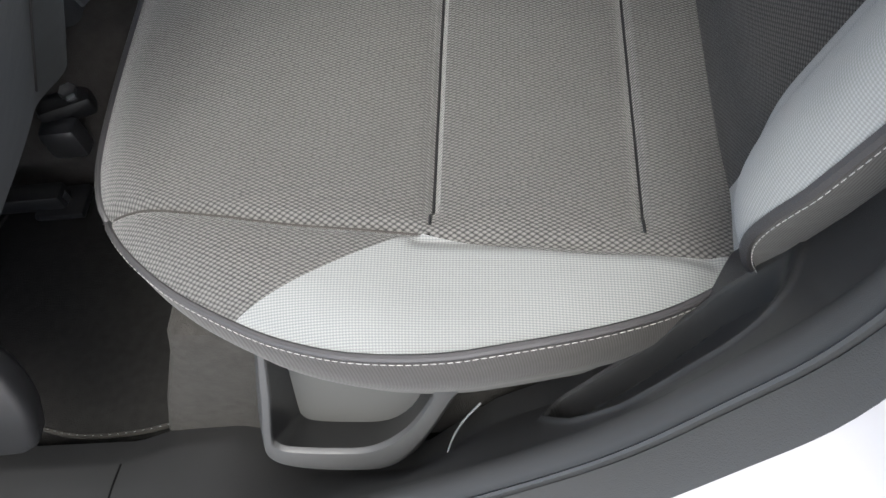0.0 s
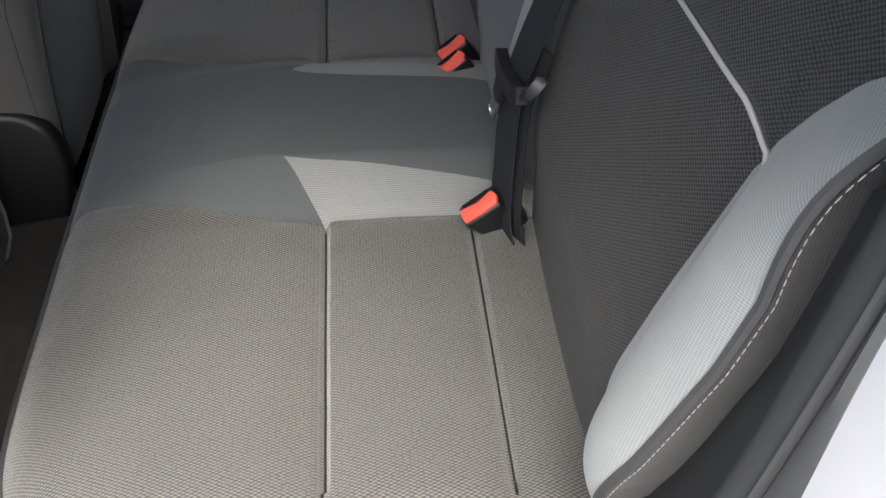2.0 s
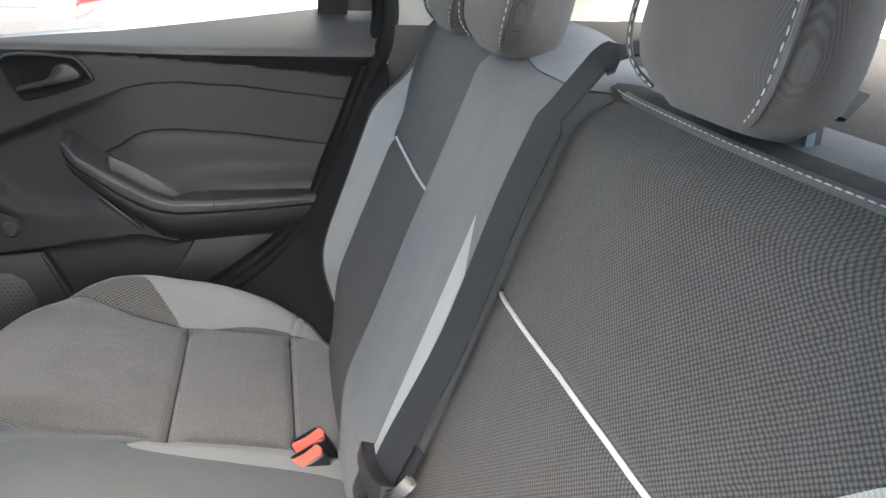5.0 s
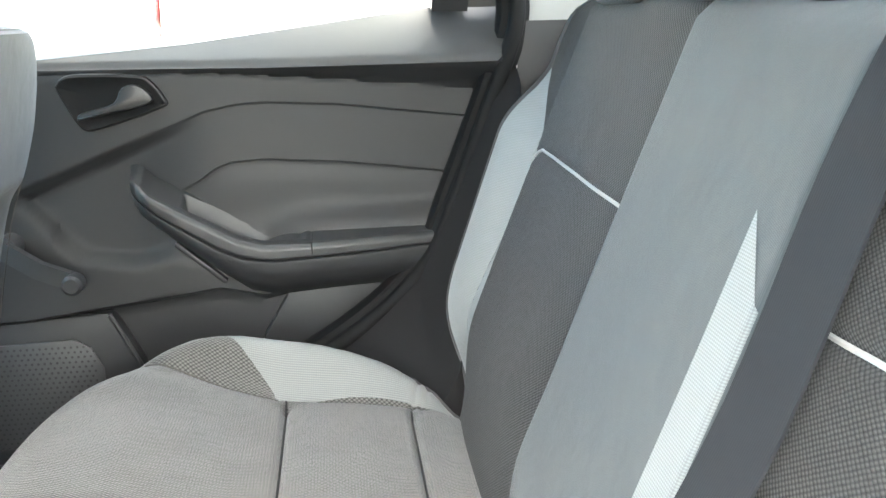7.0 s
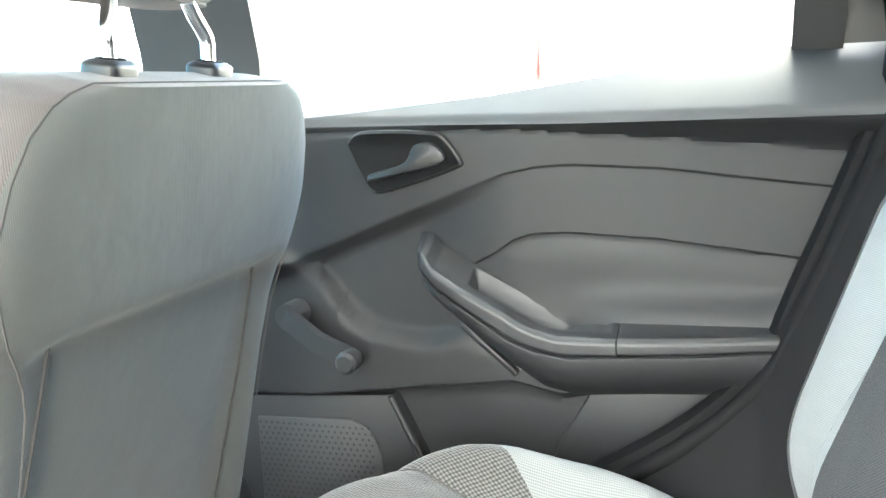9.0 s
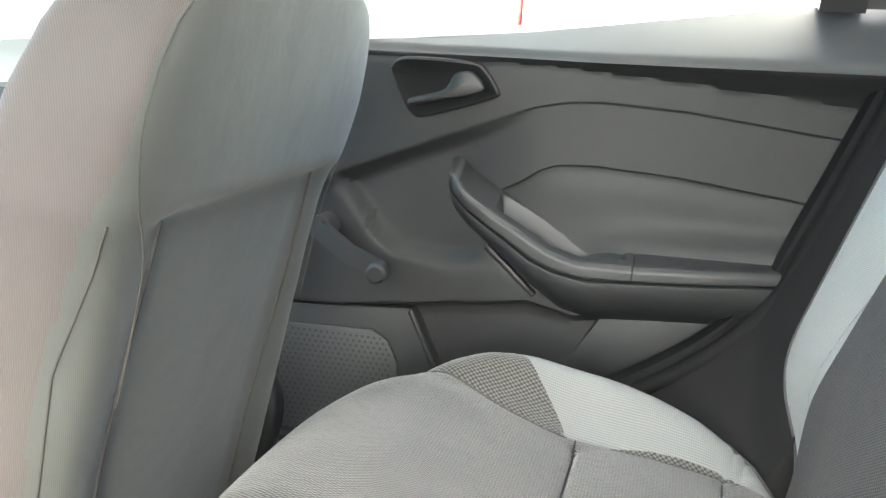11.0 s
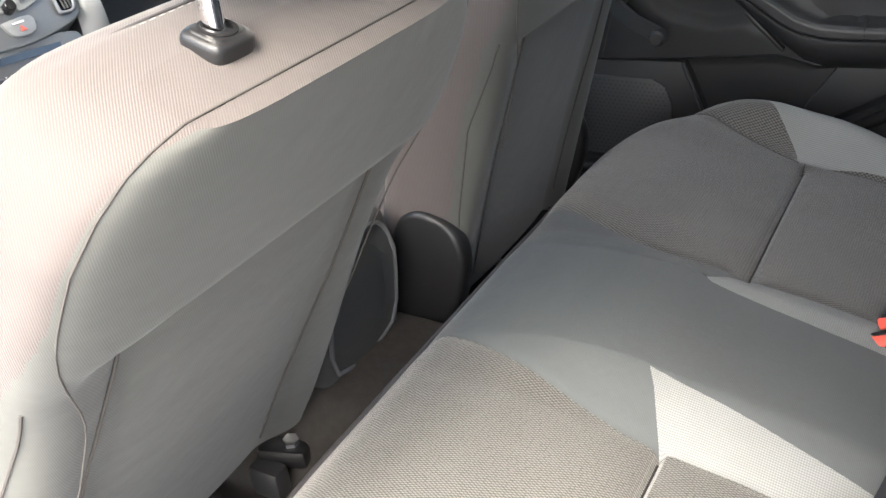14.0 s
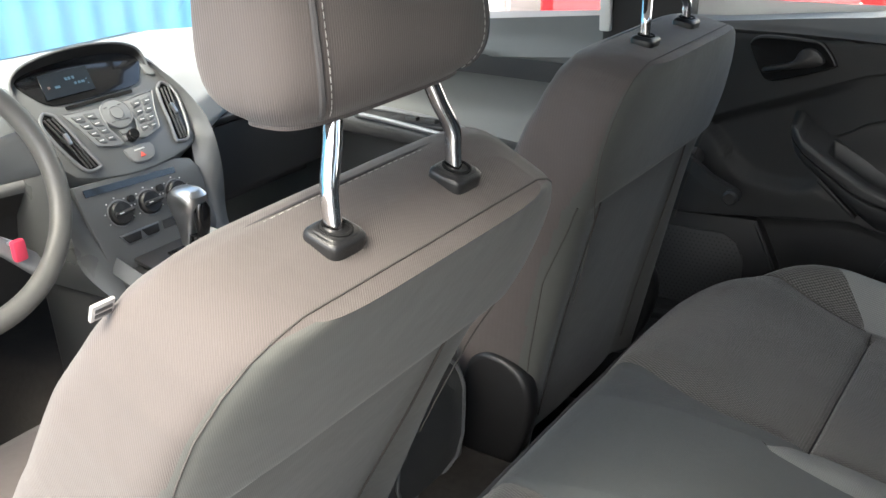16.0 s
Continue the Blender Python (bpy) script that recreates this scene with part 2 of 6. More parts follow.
def loft(loops, caps=True, closed=True, bm=None):
    bm = bm or bmesh.new()
    rings = [[bm.verts.new(p) for p in loop] for loop in loops]
    n = len(rings[0])
    for a, b in zip(rings, rings[1:]):
        for k in range(n if closed else n - 1):
            bm.faces.new((a[k], a[(k + 1) % n], b[(k + 1) % n], b[k]))
    if caps:
        bm.faces.new(rings[0][::-1])
        bm.faces.new(rings[-1])
    return bm


def tube(points, radius, sides=8, caps=True, bm=None):
    pts = [Vector(p) for p in points]
    loops = []
    up = Vector((0.12, 0.31, 0.94)).normalized()
    for i, p in enumerate(pts):
        d = (pts[min(i + 1, len(pts) - 1)] - pts[max(i - 1, 0)]).normalized()
        a = up - d * up.dot(d)
        if a.length < 0.05:
            a = Vector((1, 0, 0)) - d * d.x
        a.normalize()
        up = a
        b = d.cross(a)
        r = radius(i / (len(pts) - 1)) if callable(radius) else radius
        loops.append([p + r * (math.cos(w) * a + math.sin(w) * b) for w in (2 * math.pi * k / sides for k in range(sides))])
    return loft(loops, caps, True, bm)


def rbox(size, at=(0, 0, 0), bevel=0.005, turn=None, segments=2, bm=None):
    """A box with rounded edges."""
    out = bmesh.new()
    bmesh.ops.create_cube(out, size=1)
    for v in out.verts:
        v.co = Vector((v.co.x * size[0], v.co.y * size[1], v.co.z * size[2]))
    if bevel > 0:
        bmesh.ops.bevel(out, geom=list(out.edges), offset=min(bevel, min(size) * 0.49), segments=segments, profile=0.5, affect="EDGES")
    m = Matrix.Translation(at) @ (turn or Matrix())
    bmesh.ops.transform(out, matrix=m, verts=out.verts)
    return join(bm, out) if bm else out


def join(a, b):
    me = bpy.data.meshes.new("tmp")
    b.to_mesh(me)
    b.free()
    a.from_mesh(me)
    bpy.data.meshes.remove(me)
    return a


def slab(outline, axis, lo, hi, bevel=0.0, segments=2):
    """A flat outline (pairs) drawn out along an axis from lo to hi."""
    bm = bmesh.new()

    def at(p, w):
        return {"x": (w, p[0], p[1]), "y": (p[0], w, p[1]), "z": (p[0], p[1], w)}[axis]
    bm = loft([[at(p, lo) for p in outline], [at(p, hi) for p in outline]])
    bmesh.ops.recalc_face_normals(bm, faces=bm.faces)
    if bevel > 0:
        edges = [e for e in bm.edges if len(e.link_faces) == 2 and e.calc_face_angle(0) > 0.6]
        bmesh.ops.bevel(bm, geom=edges, offset=bevel, segments=segments, profile=0.5, affect="EDGES")
    return bm


def band(path, normals, width, thick):
    """A flat strap along a path; normals: the way its face looks."""
    loops = []
    for i, p in enumerate(path):
        p = Vector(p)
        d = (Vector(path[min(i + 1, len(path) - 1)]) - Vector(path[max(i - 1, 0)])).normalized()
        n = Vector(normals[i]) if isinstance(normals, list) else Vector(normals)
        n = (n - d * n.dot(d)).normalized()
        s = d.cross(n) * (width / 2)
        n = n * (thick / 2)
        loops.append([p - s - n, p + s - n, p + s + n, p - s + n])
    return loft(loops)


def rring(w, d, n=40, power=4.0):
    """A rounded rectangle as a loop of pairs, w wide and d deep."""
    out = []
    for k in range(n):
        a = 2 * math.pi * k / n
        c, s = math.cos(a), math.sin(a)
        out.append((w / 2 * math.copysign(abs(c) ** (2 / power), c), d / 2 * math.copysign(abs(s) ** (2 / power), s)))
    return out


def placed(bm, m):
    bmesh.ops.transform(bm, matrix=m, verts=bm.verts)
    return bm


def smooth_outline(pts, n=4):
    return [(p.x, p.y) for p in spline([(a, b, 0) for a, b in pts + pts[:1]], n)][:-1]


def stitches(path, length=0.006, gap=0.004, radius=0.0009):
    """Short threads along a line, in one mesh."""
    radius *= 0.62
    bm = bmesh.new()
    pts = [Vector(p) for p in path]
    dist = [0.0]
    for a, b in zip(pts, pts[1:]):
        dist.append(dist[-1] + (b - a).length)

    def at(s):
        return Vector([interp(s, dist, [p[k] for p in pts]) for k in range(3)])
    s = 0.0
    while s + length < dist[-1]:
        a, b = at(s), at(s + length)
        tube([a, lerp(a, b, 0.5), b], lambda t: radius * (1.0 if 0.2 < t < 0.8 else 0.6), 5, True, bm)
        s += length + gap
    return bm

# ---- rear bench: the cushion ----
EDGE = [(-0.056, 0.0), (-0.055, 0.20), (-0.053, 0.36), (-0.042, 0.45), (-0.014, 0.506), (0.042, 0.560), (0.105, 0.597),
        (0.152, 0.617), (0.205, 0.629), (0.272, 0.630), (0.332, 0.619), (0.395, 0.602), (0.44, 0.582), (0.485, 0.552)]
EDGE_LINE = [(p.x, p.y) for p in spline([(x, y, 0) for x, y in EDGE], 5)]
EDGE_X = [p[0] for p in EDGE_LINE]
EDGE_Y = [p[1] for p in EDGE_LINE]
EDGE_NP = np.array(EDGE_LINE)
# outer seam of each seat: from the rim to the flare, near side and far side
SEAM_B, TIP = (0.245, 0.53), (0.110, 0.599)
SEAM_ENDS = {side: min(EDGE_LINE[15:], key=lambda p: abs(p[0] - x)) for side, x in ((-1, -0.026), (1, 0.036))}


def side_seam(x, side):
    """Half width at which the outer seam runs."""
    a = SEAM_ENDS[side]
    v = min(1.0, max(0.0, (x - a[0]) / (SEAM_B[0] - a[0])))
    return lerp(a[1], SEAM_B[1], v) + (0.010 if side < 0 else 0.0) * math.sin(math.pi * v)


def place_edge(x, side):
    """Half width at which an outer place meets the middle one: both edges lean to the far side towards the front."""
    if side < 0:
        return interp(x, [-0.06, 0.0, 0.05, 0.10, 0.17, 0.22], [0.102, 0.114, 0.126, 0.141, 0.160, 0.170])
    return interp(x, [-0.06, 0.0, 0.05, 0.10, 0.15], [0.225, 0.212, 0.194, 0.178, 0.170])


SEAMS = {}
for side in (-1, 1):
    xs = [lerp(SEAM_ENDS[side][0], SEAM_B[0], k / 8) for k in range(9)]
    SEAMS[side] = [((0.255, 0.17), (0.255, 0.508), 0.012, 0.0045), ((0.415, 0.18), (0.413, 0.515), 0.010, 0.0045),
                   ((0.245, 0.535), (0.462, 0.545), 0.006, 0.006), ((0.20, place_edge(0.20, side)), (0.48, 0.17), 0.003, 0.006)]
    SEAMS[side] += [((a, place_edge(a, side)), (a + 0.052, place_edge(a + 0.052, side)), 0.003, 0.005) for a in (-0.06, -0.008, 0.044, 0.096, 0.148)]
    SEAMS[side] += [((a, side_seam(a, side)), (b, side_seam(b, side)), 0.007 if side < 0 else 0.004, 0.005) for a, b in zip(xs, xs[1:])]


def seg_dist(x, y, a, b):
    dx, dy = b[0] - a[0], b[1] - a[1]
    t = min(1.0, max(0.0, ((x - a[0]) * dx + (y - a[1]) * dy) / (dx * dx + dy * dy)))
    return math.hypot(x - a[0] - t * dx, y - a[1] - t * dy)


def rim_dist(x, y):
    a, b = EDGE_NP[:-1], EDGE_NP[1:] - EDGE_NP[:-1]
    t = np.clip(((np.array((x, y)) - a) * b).sum(1) / (b * b).sum(1), 0, 1)
    return float(np.sqrt(((a + b * t[:, None] - (x, y)) ** 2).sum(1)).min())


PLEATS = [((0.412, 0.522), (0.432, 0.592)), ((0.427, 0.520), (0.442, 0.582))]


def cushion_z(x, y, groove=True):
    far = y > 0
    y = abs(y)
    z = interp(x, [-0.062, -0.03, 0.02, 0.10, 0.20, 0.255, 0.335, 0.415, 0.445, 0.49, 0.53],
               [0.348, 0.364, 0.374, 0.375, 0.363, 0.352, 0.342, 0.327, 0.320, 0.305, 0.285])
    slope = min(1.0, max(0.0, (0.172 - y) / 0.067))
    slope = lerp(slope, slope * slope * (3 - 2 * slope), 0.35)
    z += lerp(0.012, lerp(0.042, 0.026, sstep(-0.1, 0.1, y if far else -y)), sstep(-0.02, 0.2, x)) * slope
    if far:
        z += 0.018 * sstep(0.17, 0.24, y) * (1 - sstep(0.05, 0.24, x)) + 0.010 * sstep(0.44, 0.54, y) * (1 - sstep(0.06, 0.22, x))
    z += (0.058 if far else -0.010) * sstep(0.535 if far else 0.505, 0.602 if far else 0.597, y) * sstep(-0.06 if far else -0.03, 0.12, x) * (1 - (0.72 if far else 0.85) * sstep(0.38 if far else 0.36, 0.485 if far else 0.47, x))
    d = rim_dist(x, y)
    if d < 0.05:
        rim = interp(x, [-0.06, 0.0, 0.10, 0.20, 0.30, 0.40, 0.475], [0.335, 0.340, 0.338, 0.336, 0.330, 0.312, 0.292])
        if far:
            rim += 0.032 * sstep(-0.06, 0.05, x) * (1 - sstep(0.43, 0.485, x))
        t = (1 - d / 0.05) ** 2
        z = lerp(z, rim, t)
    if far and x > 0.39 and y > 0.49:
        # creases at the rear end of the light flare
        for a, b in PLEATS:
            z -= 0.0045 * math.exp(-(seg_dist(x, y, a, b) / 0.0032) ** 2)
    if groove:
        cut = 0.0
        for a, b, deep, wide in SEAMS[1 if far else -1]:
            s = seg_dist(x, y, a, b)
            if s < 0.06:
                cut = max(cut, deep * math.exp(-(s / wide) ** 2) + 0.45 * deep * math.exp(-(s / 0.026) ** 2))
        z -= cut
    return z + 0.0015 * noise.noise((x * 9, y * 9, 0.3))


def ease(t):
    return lerp(t, 0.5 - 0.5 * math.cos(math.pi * t), 0.85)


def edge_at(x0, x1, t):
    """A point of the rounded rim between two x."""
    i0 = min(range(len(EDGE_X)), key=lambda i: abs(EDGE_X[i] - x0) + (EDGE_Y[i] < 0.4))
    i1 = min(range(len(EDGE_X)), key=lambda i: abs(EDGE_X[i] - x1) + (EDGE_Y[i] < 0.4))
    s = lerp(i0, i1, t)
    k = min(int(s), len(EDGE_X) - 2)
    return lerp(EDGE_X[k], EDGE_X[k + 1], s - k), lerp(EDGE_Y[k], EDGE_Y[k + 1], s - k)


def front_x(y):
    return interp(abs(y), EDGE_Y[:28], EDGE_X[:28])


FLARES = {-1: spline([(0.245, 0.53, 0), (0.215, 0.546, 0), (0.181, 0.564, 0), (0.146, 0.583, 0), (0.110, 0.599, 0)], 6),
          1: spline([(0.245, 0.53, 0), (0.236, 0.548, 0), (0.210, 0.572, 0), (0.176, 0.594, 0), (0.110, 0.599, 0)], 6)}


def flare(u, side):
    line = FLARES[side]
    s = u * (len(line) - 1)
    k = min(int(s), len(line) - 2)
    p = lerp(line[k], line[k + 1], s - k)
    return p.x, p.y


def zone_front(u, v, side):
    y = lerp(place_edge(lerp(-0.05, 0.255, v), side), side_seam(lerp(SEAM_ENDS[side][0], 0.255, v), side), u)
    x = lerp(front_x(y), 0.255, v)
    return x, lerp(place_edge(x, side), side_seam(x, side) + 0.0008, u)


def zone_corner(u, v, side):
    ax, ay = SEAM_ENDS[side]
    sx = lerp(ax, SEAM_B[0], v)
    sy = side_seam(sx, side)
    qx, qy = flare(1 - v, side)
    ex, ey = edge_at(ax, TIP[0], u)
    lx, ly = lerp(ax, TIP[0], u), lerp(ay, TIP[1], u)
    return lerp(sx, qx, u) + (1 - v) * (ex - lx), lerp(sy, qy, u) + (1 - v) * (ey - ly)


def flare_in(x):
    """Half width at which the light flare meets the rear panel and the roll behind it."""
    v = min(1.0, max(0.0, (x - 0.245) / 0.24))
    return lerp(0.53, 0.54, v) + 0.012 * math.sin(math.pi * v)


def zone_light(u, v, side):
    ix = lerp(0.245, 0.485, v)
    iy = flare_in(ix)
    ox, oy = edge_at(TIP[0], 0.485, v)
    fx, fy = flare(u, side)
    lx, ly = lerp(SEAM_B[0], TIP[0], u), lerp(SEAM_B[1], TIP[1], u)
    return lerp(ix, ox, u) + (1 - v) * (fx - lx), lerp(iy, oy, u) + (1 - v) * (fy - ly)


def zone_rear(u, v, side):
    x = lerp(0.255, 0.415, v)
    return x, lerp(0.17, flare_in(x), u)


def zone_roll(u, v, side):
    x = lerp(0.415, 0.53, v)
    return x, lerp(0.17, flare_in(x), u)


def mid_x(y):
    return interp(y, [0.107, 0.122, 0.145, 0.17], [0.222, 0.232, 0.243, 0.255])


def mid_half(x):
    return interp(x, [0.222, 0.30, 0.50], [0.107, 0.116, 0.146])


def far_half(x):
    return interp(x, [0.218, 0.228, 0.30, 0.344, 0.459, 0.52], [0.107, 0.096, 0.083, 0.077, 0.068, 0.064])


def mid_inner(x):
    return min(mid_half(x), place_edge(x, -1) - 0.012)


def zone_mid(u, v, side):
    x = lerp(front_x(0), 0.52, v)
    return x, lerp(-mid_inner(x), far_half(x), u)


def zone_mid_slope(u, v, side):
    y = lerp(0.107, 0.17, u)
    x = lerp(front_x(y), mid_x(y), v)
    return x, lerp(mid_inner(x) if side < 0 else far_half(x), place_edge(x, side), u)


def zone_mid_light(u, v, side):
    x = lerp(mid_x(lerp(0.107, 0.17, u)), 0.52, v)
    return x, lerp(far_half(x) if side > 0 else mid_half(x), 0.17, u)


bench = thing("rear_bench_cushion", (0.2, 0, 0.1), "rear bench cushion in dark cell cloth with light grey side flares", "car seat")


def zone(name, fn, material, side, nu, nv, label=""):
    def at(u, v):
        x, y = fn(ease(u), ease(v), side)
        return Vector((x, side * y, cushion_z(x, side * y)))
    return part(name, surface(at, nu, nv), material, bench, label)


for side in (-1, 1):
    zone("front_panel", zone_front, CLOTH_DARK, side, 40, 36)
    zone("corner_panel", zone_corner, CLOTH_DARK, side, 18, 28)
    zone("side_flare", zone_light, CLOTH_LIGHT, side, 44, 110, "light grey ribbed side flare")
    zone("rear_panel", zone_rear, CLOTH_DARK, side, 40, 26)
    zone("rear_roll", zone_roll, CLOTH_DARK, side, 40, 14)
    zone("middle_slope", zone_mid_slope, CLOTH_MID, side, 12, 28)
    zone("middle_flare", zone_mid_light, CLOTH_LIGHT, side, 12, 24, "light grey flare beside the middle place")
    # dark cords sunk into the sewn grooves stand in for their shade
    for x0, y0, y1 in ((0.255, 0.175, 0.525), (0.4145, 0.185, 0.53)):
        line = [Vector((x0, side * y, cushion_z(x0, side * y) + 0.0005)) for y in np.linspace(y0, y1, 40)]
        part("seam_shade_line", tube(line, 0.0014, 6), PLASTIC_BLACK, bench, "dark cord drawing the shade in the sewn seam")
    line = [Vector((x, side * side_seam(x, side), cushion_z(x, side * side_seam(x, side)) + 0.0004)) for x in np.linspace(SEAM_ENDS[side][0] + 0.01, SEAM_B[0], 40)]
    part("seam_shade_line", tube(line, 0.0011, 6), SEAM, bench, "dark cord drawing the shade in the sewn seam")
zone("middle_panel", zone_mid, CLOTH_MID, 1, 40, 50, "slate grey middle place")

RIM = [(x, -y) for x, y in reversed(EDGE_LINE)] + EDGE_LINE[1:]
RIM3 = [Vector((x, y, cushion_z(x, y))) for x, y in RIM]


def skirt_at(u, v):
    p = RIM3[round(u * (len(RIM3) - 1))]
    inn = Vector((0.2 - p.x, -p.y, 0)).normalized()
    low = p.z - 0.115 if p.x > 0.02 else lerp(0.14, p.z - 0.115, sstep(-0.05, 0.02, p.x))
    return Vector((p.x, p.y, lerp(p.z - 0.003, low, v))) + inn * (0.026 * v ** 1.6 - 0.006 * math.sin(math.pi * min(1, v * 1.3)))


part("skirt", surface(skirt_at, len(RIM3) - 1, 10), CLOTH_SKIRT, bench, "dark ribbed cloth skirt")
part("piping", tube([p + Vector((0, 0, 0.001)) for p in RIM3], 0.0034, 8), PIPING, bench)
rim_thread = [p + Vector(((p.x - 0.2), p.y, 0)).normalized() * 0.0040 + Vector((0, 0, -0.0010)) for p in RIM3]
tagged(part("stitching", stitches(rim_thread, 0.0044, 0.0016, 0.00062), THREAD, bench, "pale thread"), kind="stuff")
side_thread = [(x, -side_seam(x, -1)) for x in np.linspace(SEAM_ENDS[-1][0], SEAM_B[0], 31)]
tagged(part("seam_stitching", stitches([(x, y - 0.006, cushion_z(x, y - 0.006) + 0.0004) for x, y in side_thread], 0.005, 0.004, 0.0007), PIPING, bench), kind="stuff")

# ---- rear bench: the backrest ----


TOP, TOP_FAR = 0.822, 0.846


def top_z(y):
    return lerp(TOP, TOP_FAR, sstep(0.0, 0.20, y))


def back_x(y, z):
    """How far back the front face of the backrest lies."""
    x = 0.441 + 0.398 * (z - 0.275)
    a = abs(y)
    if -0.143 < y < 0.163:
        x -= 0.030 * sstep(-0.143, -0.120, y) * (1 - sstep(0.140, 0.163, y))
    mid = y > 0
    inner, outer = (0.163, 0.54) if mid else (0.143, 0.54)
    if inner <= a <= outer:
        t = (a - inner) / (outer - inner)
        x -= 0.010 * (4 * t * (1 - t)) ** 0.6 + (0.010 if mid else 0.001)
    line = flank(z, not mid)
    if a > line:
        t = min(1.0, (a - line) / 0.12)
        x -= (0.040 if mid else 0.054) * math.sin(math.pi * min(1.0, 0.70 * t)) ** 1.25 * sstep(0.86, 0.74, z) * (0.12 + 0.88 * sstep(0.28, 0.50, z))
    # the top rolls over to the rear, the foot tucks in
    x += 0.030 * sstep(top_z(y) - 0.037, top_z(y) + 0.003, z) ** 2 + 0.038 * sstep(0.46, 0.29, z)
    # piping line
    dz = z - pipe_z(a)
    if a > inner and a < line + 0.01:
        x += 0.004 * math.exp(-(dz / 0.006) ** 2)
    return x + 0.0015 * noise.noise((y * 8, z * 8, 2.3))


def pipe_z(a):
    return interp(a, [0.12, 0.20, 0.33, 0.43, 0.50, 0.52, 0.545], [0.648, 0.654, 0.659, 0.661, 0.660, 0.655, 0.645])


def flank(z, near=False):
    """Inner line of the light flank."""
    if near:
        return interp(z, [0.27, 0.4, 0.535, 0.594, 0.654, 0.689, 0.719, 0.742, 0.784], [0.476, 0.505, 0.522, 0.531, 0.540, 0.560, 0.582, 0.608, 0.668])
    return min(flank_out(z) - 0.003, interp(z, [0.27, 0.33, 0.40, 0.45, 0.50, 0.56, 0.62, 0.66, 0.69, 0.724, 0.75], [0.58, 0.562, 0.535, 0.524, 0.528, 0.541, 0.554, 0.564, 0.595, 0.636, 0.657]))


def flank_out(z):
    return interp(z, [0.27, 0.33, 0.40, 0.50, 0.60, 0.668, 0.750, 0.780, 0.800, 0.812, 0.828, 0.846],
                  [0.545, 0.575, 0.605, 0.633, 0.650, 0.656, 0.660, 0.662, 0.660, 0.655, 0.638, 0.60])


def back_patch(name, lo, hi, z0, z1, material, side, parent, nu=36, nv=40, label=""):
    """lo and hi give |y| at a height, z0 and z1 the height at |y|."""
    def at(u, v):
        u, v = ease(u), ease(v)
        z = lerp(z0(0.35), z1(0.35), v)
        for _ in range(6):
            a = lerp(lo(z), hi(z), u)
            z = lerp(z0(abs(a)), z1(abs(a)), v)
        return Vector((back_x(side * a, z), side * a, z))
    return part(name, surface(at, nu, nv), material, parent, label)


back_near = thing("rear_backrest_single", (0.46, -0.36, 0.28), "narrow rear backrest in dark cell cloth with pale piping", "car seat")
back_far = thing("rear_backrest_double", (0.46, 0.25, 0.28), "wide rear backrest in dark and slate cloth with light flanks", "car seat")
for side, parent, inner in ((-1, back_near, 0.143), (1, back_far, 0.163)):
    back_patch("lower_panel", lambda z: inner, lambda z: flank(z, side < 0), lambda a: 0.27, pipe_z, CLOTH_BACK_SHADED, side, parent)
    back_patch("upper_panel", lambda z: inner, lambda z: min(flank(z, side < 0) + max(0, z - (0.784 if side < 0 else 0.750)) * 3, flank_out(z)), pipe_z, lambda a: top_z(side * a), CLOTH_BACK_SHADED, side, parent)
    back_patch("flank", lambda z: min(flank(z, side < 0), flank_out(z)), flank_out, lambda a: 0.27, lambda a: 0.778 if side < 0 else 0.7495, CLOTH_LIGHT_BACK, side, parent, 50, 90, "light grey ribbed flank")
    line = [Vector((back_x(side * a, pipe_z(a)) - 0.0015, side * a, pipe_z(a))) for a in np.linspace(inner + 0.004, 0.546, 50)]
    part("piping", tube(line, 0.0020, 6), PIPE_LIGHT, parent, "pale cord piping")
    out = [Vector((back_x(side * flank_out(z), z) + 0.001, side * flank_out(z), z)) for z in np.linspace(0.275, top_z(side) - 0.004, 60)]
    part("edge_piping", tube(out, 0.0036, 6), PIPING, parent)
    th = [p + Vector((0.003, side * 0.006, 0.002)) for p in out]
    if side < 0:
        tagged(part("stitching", stitches(th, 0.0046, 0.0020, 0.00062), THREAD, parent, "pale thread"), kind="stuff")
    top = [Vector((back_x(side * a, top_z(side * a)) + 0.001, side * a, top_z(side * a) + 0.002)) for a in np.linspace(inner, flank_out(top_z(side)), 40)]
    part("top_piping", tube(top, 0.004, 6), PIPING, parent)
    tagged(part("top_stitching", stitches([p + Vector((-0.005, 0, 0.003)) for p in top], 0.0055, 0.003, 0.0009), THREAD, parent, "pale thread"), kind="stuff")

    def shell(u, v, side=side, inner=inner):
        z = lerp(0.27, top_z(side), u)
        pts = [(back_x(side * flank_out(z), z), flank_out(z)), (0.60 + 0.28 * (z - 0.3), flank_out(z) - 0.02),
               (0.62 + 0.28 * (z - 0.3), inner), (back_x(side * inner, z), inner)]
        k = min(int(v * 3), 2)
        t = v * 3 - k
        return Vector((lerp(pts[k][0], pts[k + 1][0], t), side * lerp(pts[k][1], pts[k + 1][1], t), z))
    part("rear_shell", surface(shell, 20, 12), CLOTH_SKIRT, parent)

    def cap(u, v, side=side, inner=inner):
        a = lerp(inner, flank_out(top_z(side)), u)
        return Vector((lerp(back_x(side * a, top_z(side * a)), 0.78, v), side * a, top_z(side * a) + 0.001 + 0.012 * math.sin(math.pi * v)))
    part("top_panel", surface(cap, 16, 6), CLOTH_SKIRT, parent)


